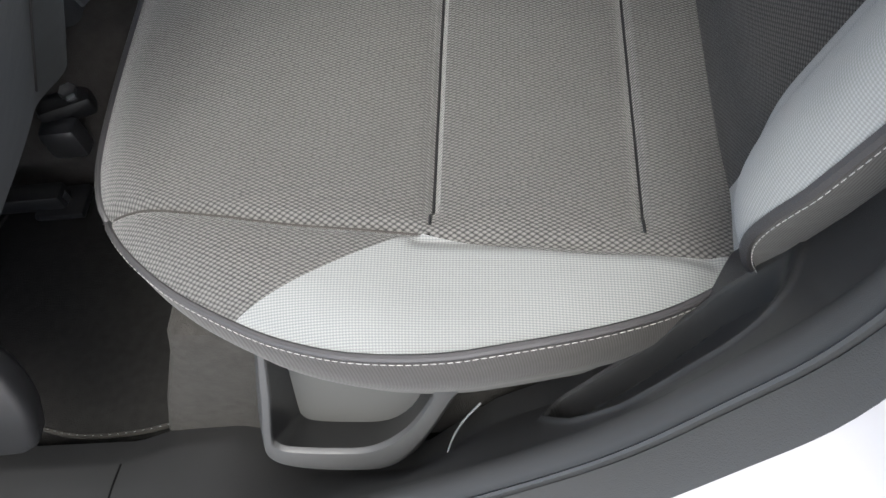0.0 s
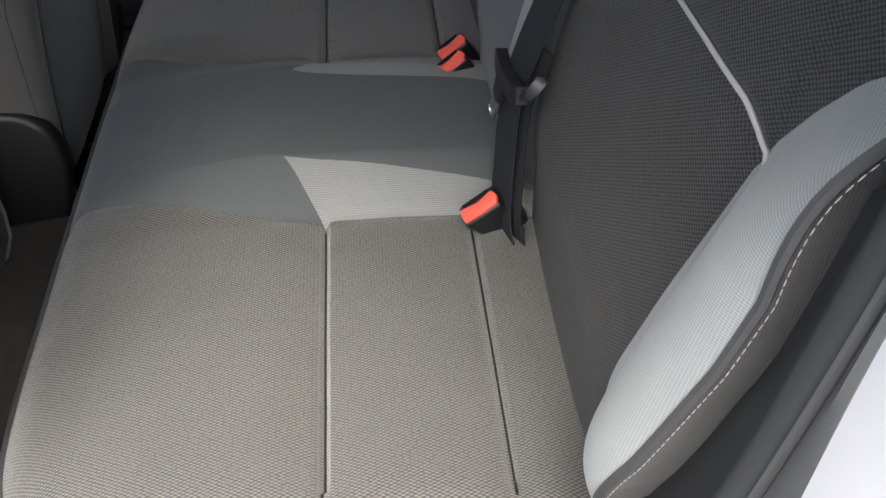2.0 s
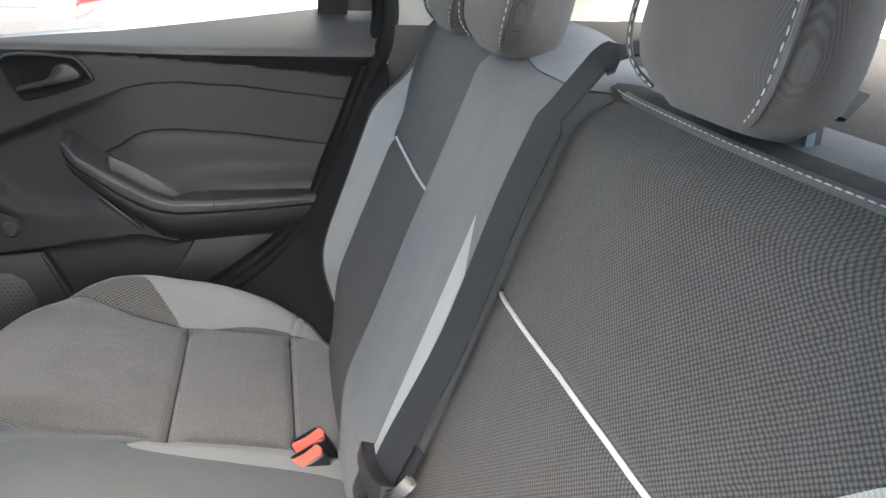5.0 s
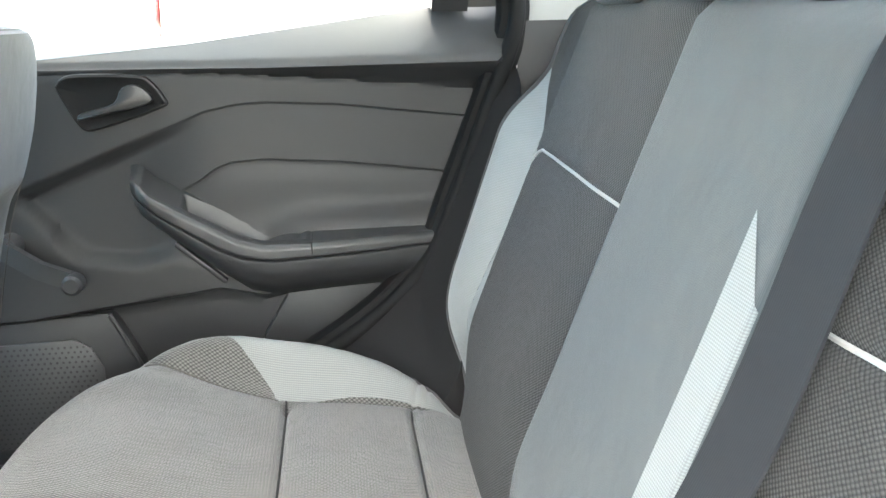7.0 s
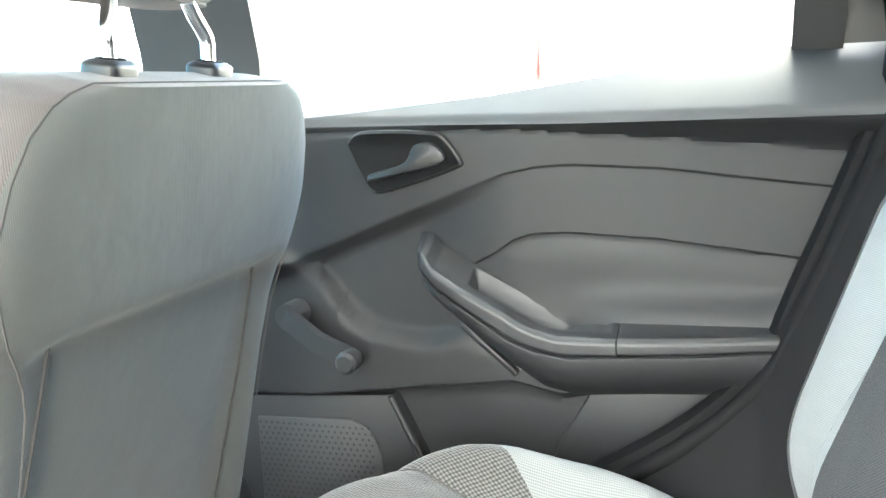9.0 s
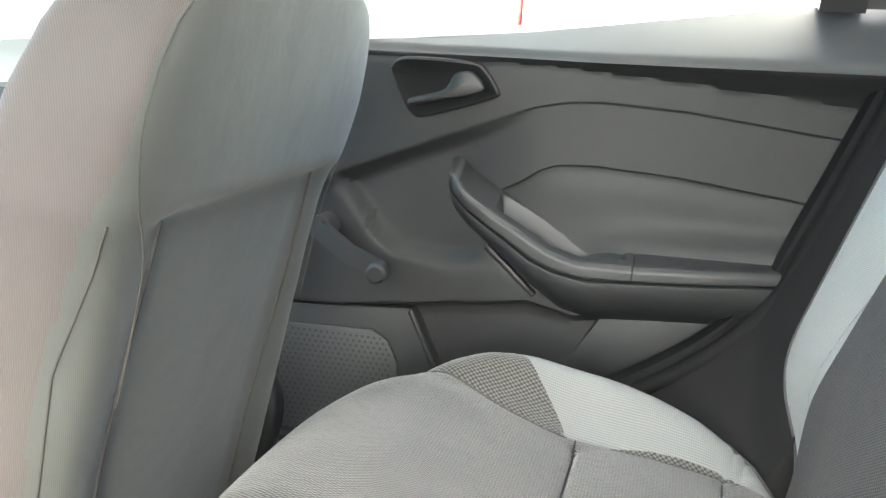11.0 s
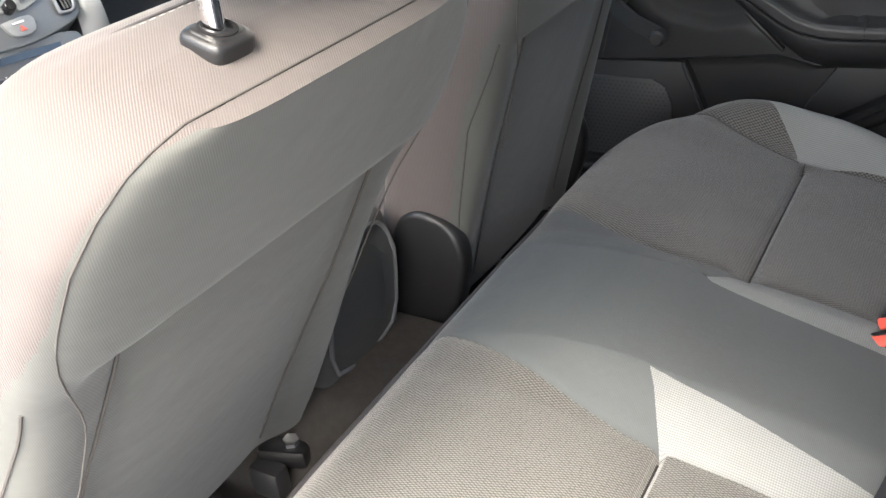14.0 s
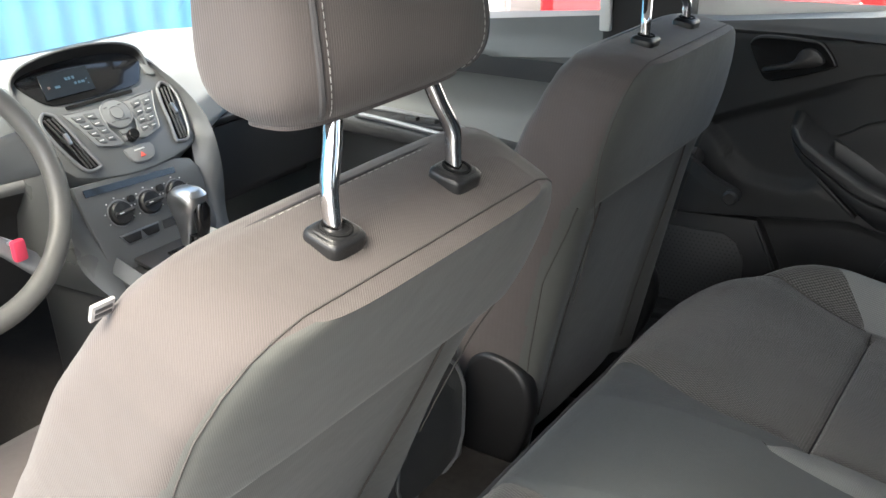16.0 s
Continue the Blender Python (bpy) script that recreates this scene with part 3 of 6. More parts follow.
def mid_back(u0, u1, z0, z1):
    def at(u, v):
        z = lerp(z0, z1, v)
        y = lerp(u0(z), u1(z), u)
        if z1 == TOP:
            z = lerp(z0, top_z(y), v)
        return Vector((back_x(y, z), y, z))
    return surface(at, 84, 40)


def strip_far(z):
    return interp(z, [0.27, 0.5, 0.66, 0.84], [0.145, 0.143, 0.146, 0.146])


def near_strip(u, v):
    y = lerp(-0.124, -0.080, u)
    z = lerp(0.27, interp(y, [-0.124, -0.080], [0.655, 0.704]), v)
    return Vector((back_x(y, z) - 0.0012, y, z))


part("middle_panel", mid_back(lambda z: -0.143, strip_far, 0.27, TOP), CLOTH_MID_BACK, back_far, "slate grey middle backrest")
part("middle_flank", surface(near_strip, 14, 40), CLOTH_LIGHT_BACK, back_far, "light grey strip")
part("middle_flank", mid_back(strip_far, lambda z: 0.165, 0.27, 0.672), CLOTH_LIGHT_BACK, back_far, "light grey strip")
part("middle_edge", mid_back(strip_far, lambda z: 0.165, 0.672, TOP), CLOTH_EDGE, back_far, "paler slate grey strip")
part("middle_side", surface(lambda u, v: Vector((lerp(back_x(-0.142, lerp(0.27, TOP, v)), 0.64 + 0.28 * lerp(-0.03, 0.52, v), u), -0.143, lerp(0.27, TOP, v))), 6, 20), CLOTH_SKIRT, back_far)
part("middle_top", surface(lambda u, v: Vector((lerp(back_x(lerp(-0.143, 0.165, u), top_z(lerp(-0.143, 0.165, u))), 0.78, v), lerp(-0.143, 0.165, u), top_z(lerp(-0.143, 0.165, u)) + 0.001 + 0.012 * math.sin(math.pi * v))), 10, 6), CLOTH_MID_BACK, back_far)


def headrest_mesh(w, d, h, power=3.2, lean=0.0):
    loops = []
    for k in range(17):
        t = k / 16
        s = max((1 - abs(2 * t - 1) ** 5.0) ** 0.42, 0.5)
        wide = w * s * (1.0 - 0.12 * t)
        loops.append([(lean * t + b, a, (t - 0.5) * h) for a, b in rring(wide, d * s * (1 - 0.15 * t), 36, power)])
    return loft(loops)


def rear_headrest(y, width, z, x=0.678):
    hr = thing("rear_headrest", (x, y, z), "dark cloth rear head restraint with pale stitching", "headrest", "rear headrests")
    bm = headrest_mesh(width, 0.095, 0.20, 4.2, 0.0)
    for v in bm.verts:
        v.co.y *= 1.0 - 0.42 * sstep(-0.030, 0.047, v.co.x)
    lean = Matrix.Translation((x, y, z + 0.10)) @ Matrix.Rotation(radians(13), 4, "Y")
    bmesh.ops.transform(bm, matrix=lean, verts=bm.verts)
    part("pad", bm, CLOTH_SKIRT, hr)
    for s in (-1, 1):
        part("post", tube([(x + 0.0, y + s * 0.05, z - 0.06), (x + 0.005, y + s * 0.05, z + 0.04)], 0.006, 8), STEEL, hr)
    for s in (-1, 1):
        edge = []
        for t in np.linspace(0.04, 0.94, 30):
            k = max((1 - abs(2 * t - 1) ** 5.0) ** 0.42, 0.5)
            edge.append(lean @ Vector((-0.0445 * k * (1 - 0.15 * t), s * width * 0.465 * k * (1 - 0.12 * t), (t - 0.5) * 0.20)))
        part("seam", tube(edge, 0.0022, 6), PIPING, hr)
        tagged(part("stitching", stitches([p + Vector((-0.0018, s * -0.004, 0)) for p in edge], 0.005, 0.0035, 0.0010), THREAD, hr, "pale thread"), kind="stuff")
    return hr


for y, w, z, x in ((-0.345, 0.24, 0.832, 0.705), (0.135, 0.27, 0.822, 0.678), (0.41, 0.26, 0.822, 0.678)):
    rear_headrest(y, w, z, x)

# ---- belts and buckles ----
belt = thing("middle_seat_belt", (0.45, -0.2, 0.3), "dark webbing middle belt with its metal tongue hanging", "seat belt")
B_TOP = spline([(0.80, -0.300, 0.838), (0.75, -0.248, 0.856), (0.69, -0.196, 0.868), (0.652, -0.176, 0.854)], 6)
B_LOW = [(0.622, -0.166, 0.812), (0.590, -0.162, 0.735), (0.544, -0.165, 0.612), (0.494, -0.169, 0.512)]
B_PATH = B_TOP + spline(B_LOW + [(0.474, -0.166, 0.455), (0.460, -0.181, 0.395), (0.449, -0.197, 0.34), (0.455, -0.205, 0.28)], 5)
B_NORM = [Vector((-0.35, 0, 1)) if i < 16 else Vector((-1, 0, 0.5)) if i < 20 else Vector((-1, -0.22, 0.42)) for i in range(len(B_PATH))]
part("strap", band(B_PATH, B_NORM, 0.047, 0.0022), WEBBING, belt)
B2 = [p + Vector((0.006, -0.002, -0.003)) for p in B_PATH[-22:]]
part("lower_strap", band(B2, Vector((-1, -0.5, 0.4)), 0.047, 0.0022), WEBBING, belt)
bm = band(spline([(0.474, -0.122, 0.489), (0.474, -0.160, 0.488), (0.478, -0.200, 0.494), (0.482, -0.222, 0.502)], 4), Vector((-1, -0.1, 0.25)), 0.017, 0.012)
join(bm, band(spline([(0.482, -0.216, 0.499), (0.487, -0.228, 0.506), (0.496, -0.230, 0.515), (0.503, -0.226, 0.520)], 4), Vector((-0.5, -1, 0.3)), 0.011, 0.010))
join(bm, band(spline([(0.474, -0.150, 0.484), (0.468, -0.152, 0.470), (0.464, -0.150, 0.458)], 4), Vector((-1, -0.1, 0.35)), 0.026, 0.009))
bmesh.ops.bevel(bm, geom=[e for e in bm.edges if len(e.link_faces) == 2 and e.calc_face_angle(0) > 0.8], offset=0.003, segments=2, affect="EDGES")
tongue = part("tongue_grip", bm, PLASTIC_BLACK, belt)
part("tongue_blade", band([(0.464, -0.150, 0.458), (0.460, -0.148, 0.449), (0.456, -0.145, 0.438)], Vector((-1, 0, 0.5)), 0.022, 0.003), SATIN, tongue, "metal blade")
ringp = [Vector((0.4545, -0.146 + 0.0045 * math.cos(w), 0.442 + 0.0045 * math.sin(w))) for w in np.linspace(0, 2 * math.pi, 13)]
part("blade_eye", tube(ringp, 0.0012, 5), SATIN, tongue)


def buckle(at, along, face, size=1.0):
    """A buckle at a point: its long side runs along, its pressing end looks towards face."""
    b = thing("belt_buckle", at, "black belt buckle with red release button on the rear bench", "buckle", "belt buckles")
    n = Vector(face).normalized()
    a = (Vector(along) - n * n.dot(Vector(along))).normalized()
    w = n.cross(a)
    m = Matrix.Translation(at) @ Matrix((a, w, n)).transposed().to_4x4() @ Matrix.Diagonal((size, size, size, 1))
    body = part("body", placed(rbox((0.043, 0.025, 0.064), (0, 0, -0.032), 0.0045, segments=3), m), PLASTIC_BLACK, b)
    part("tongue_slot", placed(rbox((0.030, 0.0035, 0.002), (0, 0.0085, 0.0002), 0.0005), m), RUBBER, body)
    out = smooth_outline([(-0.0185, -0.0095), (0.0185, -0.0095), (0.0195, 0.0045), (0.012, 0.0050), (0.0, 0.0030), (-0.012, 0.0050), (-0.0195, 0.0045)], 2)
    part("button", placed(slab(out, "z", -0.002, 0.0028, 0.0012), m), RED, b, "red release button")
    stalk = [m @ Vector((0, 0, -0.060)), m @ Vector((0.004, 0, -0.085)), m @ Vector((0.012, 0, -0.110))]
    part("stalk", band(stalk, m.to_3x3() @ Vector((0, 1, 0)), 0.03, 0.004), WEBBING, b)
    return b


buckle((0.426, -0.203, 0.362), (0.86, 0.06, 0.40), (-0.45, -0.40, 0.80), 1.1)
buckle((0.424, 0.096, 0.357), (0.86, 0.12, 0.54), (-0.35, -0.42, 0.84), 1.02)
buckle((0.429, 0.140, 0.355), (0.86, 0.12, 0.52), (-0.35, -0.42, 0.84), 1.02)

# ---- car shell ----
PILLAR_GREY = make_mat("pillar_trim_grey", (0.16, 0.16, 0.155), 0.7, grain=0.2, grain_size=0.001)
PILLAR_PALE = make_mat("pillar_trim_pale", (0.30, 0.30, 0.29), 0.75, grain=0.2, grain_size=0.001)
shell = thing("car_body", (0, 0, -0.2), "white sedan body around the cabin with its pillars and roof", "car body", kind="structure")
CARPET_TUNNEL = make_mat("brown_grey_carpet", (0.045, 0.041, 0.038), 0.95, grain=0.8, grain_size=0.0014, mottle=0.35, mottle_size=0.012, sheen=0.05, spec=0.1)
floor = part("floor", rbox((3.0, 1.42, 0.06), (-0.65, 0, -0.03), 0.004), CARPET, None)
tagged(floor, "black carpeted cabin floor", "floor", kind="structure")
tunnel = part("floor_tunnel", slab([(-0.175, 0.0), (-0.150, 0.165), (-0.11, 0.212), (0.11, 0.212), (0.150, 0.165), (0.175, 0.0)], "x", -1.5, -0.02, 0.012), CARPET_TUNNEL, None)
tagged(tunnel, "carpeted middle tunnel of the cabin floor", "floor", kind="structure")
# riser beneath the bench
riser = part("seat_riser", slab([(-0.108, 0.0), (-0.066, 0.10), (-0.018, 0.20), (0.0, 0.25), (0.5, 0.20), (0.5, 0.0)], "y", -0.555, 0.585, 0.015), CARPET_GREY, None)
tagged(riser, "grey carpeted riser under the rear bench", "floor", kind="structure")

# door opening of the side that stands open (camera side)
OPEN_LINE = [(-0.60, 0.20), (-0.20, 0.205), (0.0, 0.225), (0.19, 0.30), (0.354, 0.395), (0.447, 0.485), (0.492, 0.585), (0.53, 0.68), (0.558, 0.755), (0.575, 0.81), (0.574, 0.86), (0.558, 0.915), (0.530, 0.965), (0.49, 1.035), (0.40, 1.115), (0.20, 1.20), (-0.3, 1.24), (-1.0, 1.23)]


NEAR_LINE = [(-0.60, 0.10), (-0.20, 0.11), (0.0, 0.135), (0.10, 0.165), (0.186, 0.213), (0.308, 0.292), (0.387, 0.354), (0.450, 0.427), (0.494, 0.486), (0.526, 0.56), (0.560, 0.67), (0.586, 0.769), (0.592, 0.816),
             (0.587, 0.85), (0.576, 0.885), (0.548, 0.945), (0.49, 1.03), (0.40, 1.115), (0.20, 1.19), (-0.3, 1.23), (-1.0, 1.22)]


def tumble(z):
    """How far the sides lean in above the belt line."""
    return 0.17 * sstep(0.84, 1.30, z)


def sweep(line, profile, side, lean=0.0, taper=None):
    """Draws a profile of (inward, outboard) pairs along the edge of a door opening; taper narrows it with height."""
    loops = []
    for k, p in enumerate(line):
        slim = sstep(0.92, 1.04, p.z) if side < 0 else 0.0
        d = line[min(k + 1, len(line) - 1)] - line[max(k - 1, 0)]
        n = Vector((-d.z, 0, d.x)).normalized()
        loops.append([Vector((p.x + n.x * (a + lean * (b - profile[0][1])), side * (b - (tumble(p.z) if side > 0 else 0.14 * sstep(0.96, 1.40, p.z))), p.z + n.z * (a + lean * (b - profile[0][1])))) for a, b in [(a, lerp(profile[0][1], lerp(b, min(b, 0.748), slim), taper(p.z) if taper else 1.0)) for a, b in profile]])
    return loft(loops)


far_line = spline([(x, 0, z) for x, z in OPEN_LINE], 5)
near_line = spline([(x, 0, z) for x, z in NEAR_LINE], 5)
part("door_seal", sweep(far_line, [(-0.034, 0.712), (-0.020, 0.706), (-0.012, 0.712), (-0.006, 0.716), (0.004, 0.717), (0.009, 0.724), (0.010, 0.733), (0.006, 0.742), (0.0015, 0.747), (-0.034, 0.747)], 1), RUBBER, shell, "black rubber door seal")
part("seal_bead", sweep([p for p in far_line if p.z < 0.90], [(-0.016 + 0.012 * math.cos(w), 0.709 + 0.012 * math.sin(w)) for w in np.linspace(0, 2 * math.pi, 11)][:-1], 1), RUBBER, shell, "black rubber door seal")
part("door_seal", sweep(near_line, [(-0.010, 0.688), (0.002, 0.689), (0.0055, 0.694), (0.006, 0.702), (0.002, 0.709), (0.0, 0.7135), (-0.010, 0.7135)], -1, 0.25), PLASTIC, shell, "charcoal rubber door seal")
part("seal_lip", sweep(near_line, [(-0.004, 0.7138), (0.0075, 0.7142), (0.0088, 0.7155), (0.0075, 0.7175), (-0.004, 0.7182)], -1, 0.0), PLASTIC, shell, "grey seal lip")
part("door_jamb", sweep(near_line, [(-0.03, 0.718), (0.001, 0.7185), (0.003, 0.735), (0.004, 0.760), (0.004, 0.790), (0.002, 0.812), (-0.004, 0.830), (-0.016, 0.846), (-0.040, 0.858), (-0.10, 0.866), (-0.11, 0.86), (-0.06, 0.78)], -1), PAINT, shell, "white painted door jamb")
part("scuff_strip", sweep([p for p in near_line if p.z < 0.74 and p.x < 0.60], [(-0.006, 0.7185), (0.0040, 0.7190), (0.0055, 0.738), (0.003, 0.757), (-0.006, 0.760)], -1, taper=lambda z: lerp(1.0, 0.14, sstep(0.45, 0.73, z))), PLASTIC_SCUFF, shell, "dark plastic scuff strip")
for side in (-1, 1):
    body = [(-1.0, -0.12), (-1.0, 0.06), (-0.2, 0.06), (0.02, 0.08), (0.22, 0.15), (0.42, 0.25), (0.55, 0.36), (0.62, 0.50), (0.66, 0.65), (0.70, 0.82), (0.70, 1.0), (0.86, 1.12), (1.2, 0.95), (1.9, 0.88), (1.95, 0.2), (1.5, -0.12)]
    part("body_side", slab(body, "y", min(side * 0.868, side * 0.885), max(side * 0.868, side * 0.885)), PAINT, shell)

# inner trim between the bench and the open doorway, with a shallow hand hollow
HOLLOW_RIM = [(0.332, -0.640), (0.340, -0.619), (0.362, -0.611), (0.394, -0.602), (0.430, -0.591), (0.457, -0.586), (0.472, -0.588), (0.486, -0.594), (0.497, -0.604), (0.491, -0.624),
              (0.479, -0.645), (0.462, -0.659), (0.434, -0.664), (0.406, -0.668), (0.380, -0.669), (0.353, -0.663)]
HOLLOW = np.array([(q.x, q.y) for q in spline([(x, y, 0) for x, y in HOLLOW_RIM + HOLLOW_RIM[:1]], 3)])


def hollow_depth(x, y):
    a, b = HOLLOW[:-1], HOLLOW[1:] - HOLLOW[:-1]
    t = np.clip(((np.array((x, y)) - a) * b).sum(1) / np.maximum((b * b).sum(1), 1e-9), 0, 1)
    d = float(np.sqrt(((a + b * t[:, None] - (x, y)) ** 2).sum(1)).min())
    cross = (HOLLOW[:-1, 1] > y) != (HOLLOW[1:, 1] > y)
    at = a[:, 0] + (y - a[:, 1]) * b[:, 0] / np.where(b[:, 1] == 0, 1e-9, b[:, 1])
    if np.count_nonzero(cross & (at > x)) % 2:
        return sstep(0.0, 0.0035, d) * lerp(0.8, 1.0, sstep(0.0, 0.03, d))
    return -0.10 * math.exp(-((d - 0.0035) / 0.0025) ** 2)


def sill_trim(u, v, side=-1, x0=-0.55, x1=0.59):
    x = lerp(x0, x1, u)
    near = side < 0
    line, rim = (NEAR_LINE[:13], 0.692) if near else (OPEN_LINE[:9], 0.720)
    top = interp(x, [p[0] for p in line], [p[1] for p in line])
    iy = interp(x, [-0.5, -0.12, -0.06, 0.0, 0.06, 0.20, 0.28, 0.33, 0.37, 0.41, 0.445, 0.465, 0.483, 0.52, 0.56, 0.59], [0.603, 0.603, 0.585, 0.580, 0.605, 0.625, 0.615, 0.610, 0.600, 0.588, 0.576, 0.575, 0.580, 0.605, 0.645, 0.672])
    iz = interp(x, [-0.5, -0.12, 0.0, 0.10, 0.20, 0.28, 0.33, 0.37, 0.41, 0.445, 0.465, 0.483, 0.52, 0.56, 0.59], [0.065, 0.075, 0.075, 0.06, 0.10, 0.175, 0.198, 0.228, 0.254, 0.282, 0.312, 0.345, 0.44, 0.59, 0.73])
    iz = min(iz, top - 0.03)
    if v < 0.12:
        return Vector((x, side * (iy - 0.040 * (1 - v / 0.12)), lerp(iz - (0.035 if near else 0.25), iz, v / 0.12)))
    w = (v - 0.12) / 0.88
    y, z = lerp(iy, rim, w), lerp(iz, top - 0.002, w) + 0.004 * math.sin(math.pi * w)
    m = hollow_depth(x, -y) if near and 0.30 < x < 0.52 else 0.0
    return Vector((x, side * (y + 0.006 * m), z - 0.050 * m))


for side in (-1, 1):
    # the far trim has its shade in the colour, the near one not
    trim_mat = PLASTIC_SILL if side < 0 else TRIM_SHADED
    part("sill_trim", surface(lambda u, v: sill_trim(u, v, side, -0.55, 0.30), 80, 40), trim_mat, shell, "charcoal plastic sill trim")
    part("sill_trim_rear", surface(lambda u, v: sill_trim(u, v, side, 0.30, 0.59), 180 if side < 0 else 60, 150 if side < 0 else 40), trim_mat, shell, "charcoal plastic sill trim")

joint = [Vector(sill_trim(u, v)) + Vector((0, 0, 0.0004)) for u, v in zip(np.linspace(0.382, 0.398, 12), np.linspace(0.13, 0.85, 12))]
part("trim_joint", tube(joint, 0.0011, 6), RUBBER, shell)

roof = part("roof_lining", surface(lambda u, v: Vector((lerp(-0.75, 0.95, u), lerp(-0.58, 0.58, v), 1.275 - 0.05 * (2 * v - 1) ** 2 - 0.06 * (2 * u - 0.9) ** 2)), 20, 16), HEADLINER, None)
tagged(roof, "pale cloth roof lining", "ceiling", kind="structure")
part("roof_skin", surface(lambda u, v: Vector((lerp(-0.80, 1.0, u), lerp(-0.62, 0.62, v), 1.33 - 0.06 * (2 * v - 1) ** 2 - 0.06 * (2 * u - 0.9) ** 2)), 20, 16), PAINT, shell)
shelf = part("parcel_shelf", rbox((0.60, 1.20, 0.03), (0.98, 0, 0.815), 0.01), CARPET_GREY, None)
tagged(shelf, "grey carpeted parcel shelf behind the bench", "shelf", kind="structure")
bulk = part("rear_bulkhead", rbox((0.03, 1.36, 0.85), (1.0, 0, 0.40), 0.005), CARPET, None)
tagged(bulk, "dark boot wall behind the bench", "wall", kind="structure")
# C pillars, far and near
for side in (-1, 1):
    def cpil(u, v, side=side):
        z = lerp(0.80, 1.24, v)
        x0 = interp(z, [0.80, 0.86, 0.955, 1.02, 1.10, 1.24], [0.60, 0.60, 0.545, 0.48, 0.37, 0.2])
        x1 = lerp(1.20, 0.80, v)
        return Vector((lerp(x0, x1, u), side * (0.725 - tumble(z) - 0.05 * u), z))
    part("pillar_trim", surface(cpil, 8, 8), PILLAR_PALE, shell, "pale grey pillar trim")
    part("quarter_trim", surface(lambda u, v, side=side: Vector((lerp(lerp(0.54, 0.60, v), 1.2, u), side * lerp(0.735, 0.71, v), lerp(0.30, 0.81, v))), 8, 8), PLASTIC, shell)
    if side > 0:
        bp = [(-0.215, 0.70), (-0.210, 0.85), (-0.205, 1.0), (-0.20, 1.12), (-0.20, 1.24)]
        part("pillar_trim", band([(x, side * (0.705 - tumble(z)), z) for x, z in bp], Vector((0, -1, 0.2)), 0.165, 0.03), PLASTIC_BLACK, shell, "black centre pillar trim")
        part("pillar_foot", rbox((0.022, 0.012, 0.075), (-0.288, 0.684, 0.79), 0.003), HEADLINER, shell, "beige pillar trim edge")
    else:
        part("pillar_trim", band([(-0.62, side * (0.735 - tumble(z)), z) for z in (0.2, 0.5, 0.8, 1.0, 1.24)], Vector((0, -1, 0.2)), 0.10, 0.04), PLASTIC_BLACK, shell)
    part("windscreen_pillar", band([(-1.42, side * 0.73, 0.74), (-1.08, side * 0.68, 1.04), (-0.72, side * 0.60, 1.22)], Vector((0, -1, 0.2)), 0.07, 0.04), PILLAR_GREY, shell)
part("front_bulkhead", rbox((0.04, 1.44, 0.70), (-1.70, 0, 0.30), 0.005), PLASTIC_BLACK, shell)

# ---- far rear door ----
door = thing("rear_door", (0.15, 0.76, 0.3), "closed rear door with charcoal trim, armrest and window crank", "car door")
L_TOP = ([-0.32, -0.10, -0.04, 0.144, 0.486, 0.575, 0.66], [0.765, 0.772, 0.776, 0.791, 0.833, 0.842, 0.85])
L_BAND = ([-0.32, -0.04, 0.228, 0.561, 0.66], [0.762, 0.760, 0.757, 0.757, 0.757])
L_DARK = ([-0.32, -0.05, 0.10, 0.174, 0.341, 0.444, 0.55, 0.66], [0.752, 0.753, 0.752, 0.750, 0.737, 0.726, 0.717, 0.709])
L_TWO = ([-0.32, -0.114, 0.042, 0.12, 0.155, 0.196, 0.24, 0.343, 0.492, 0.66], [0.510, 0.594, 0.655, 0.684, 0.698, 0.706, 0.708, 0.702, 0.683, 0.665])
L_THREE = ([-0.32, 0.06, 0.116, 0.14, 0.164, 0.187, 0.233, 0.337, 0.489, 0.66], [0.30, 0.53, 0.588, 0.600, 0.617, 0.625, 0.627, 0.620, 0.600, 0.585])
L_SCOOP = ([-0.32, -0.14, -0.095, -0.076, -0.052, -0.024, 0.044, 0.098, 0.16], [0.66, 0.605, 0.577, 0.553, 0.520, 0.500, 0.493, 0.503, 0.48])
# armrest along x: top of its rim, the groove under it, its foot, and how far it stands out
A_RIM = ([0.046, 0.056, 0.064, 0.075, 0.113, 0.154, 0.189, 0.225, 0.291, 0.375, 0.458, 0.52], [0.606, 0.607, 0.603, 0.590, 0.568, 0.546, 0.526, 0.515, 0.514, 0.516, 0.519, 0.521])
A_GROOVE = ([0.046, 0.057, 0.083, 0.124, 0.165, 0.194, 0.238, 0.287, 0.374, 0.453, 0.52], [0.596, 0.585, 0.564, 0.538, 0.511, 0.499, 0.491, 0.493, 0.496, 0.501, 0.504])
A_FOOT = ([0.046, 0.050, 0.059, 0.096, 0.133, 0.167, 0.202, 0.239, 0.324, 0.52], [0.590, 0.574, 0.549, 0.518, 0.486, 0.458, 0.432, 0.424, 0.430, 0.440])
A_OUT = ([0.046, 0.050, 0.058, 0.075, 0.11, 0.20, 0.30, 0.40, 0.47, 0.52], [0.002, 0.014, 0.027, 0.038, 0.044, 0.048, 0.044, 0.036, 0.028, 0.022])
L_LOW = ([-0.32, -0.118, 0.157, 0.22, 0.27, 0.409, 0.66], [0.402, 0.406, 0.440, 0.425, 0.432, 0.442, 0.45])


def line_z(line, x):
    return interp(x, *line)


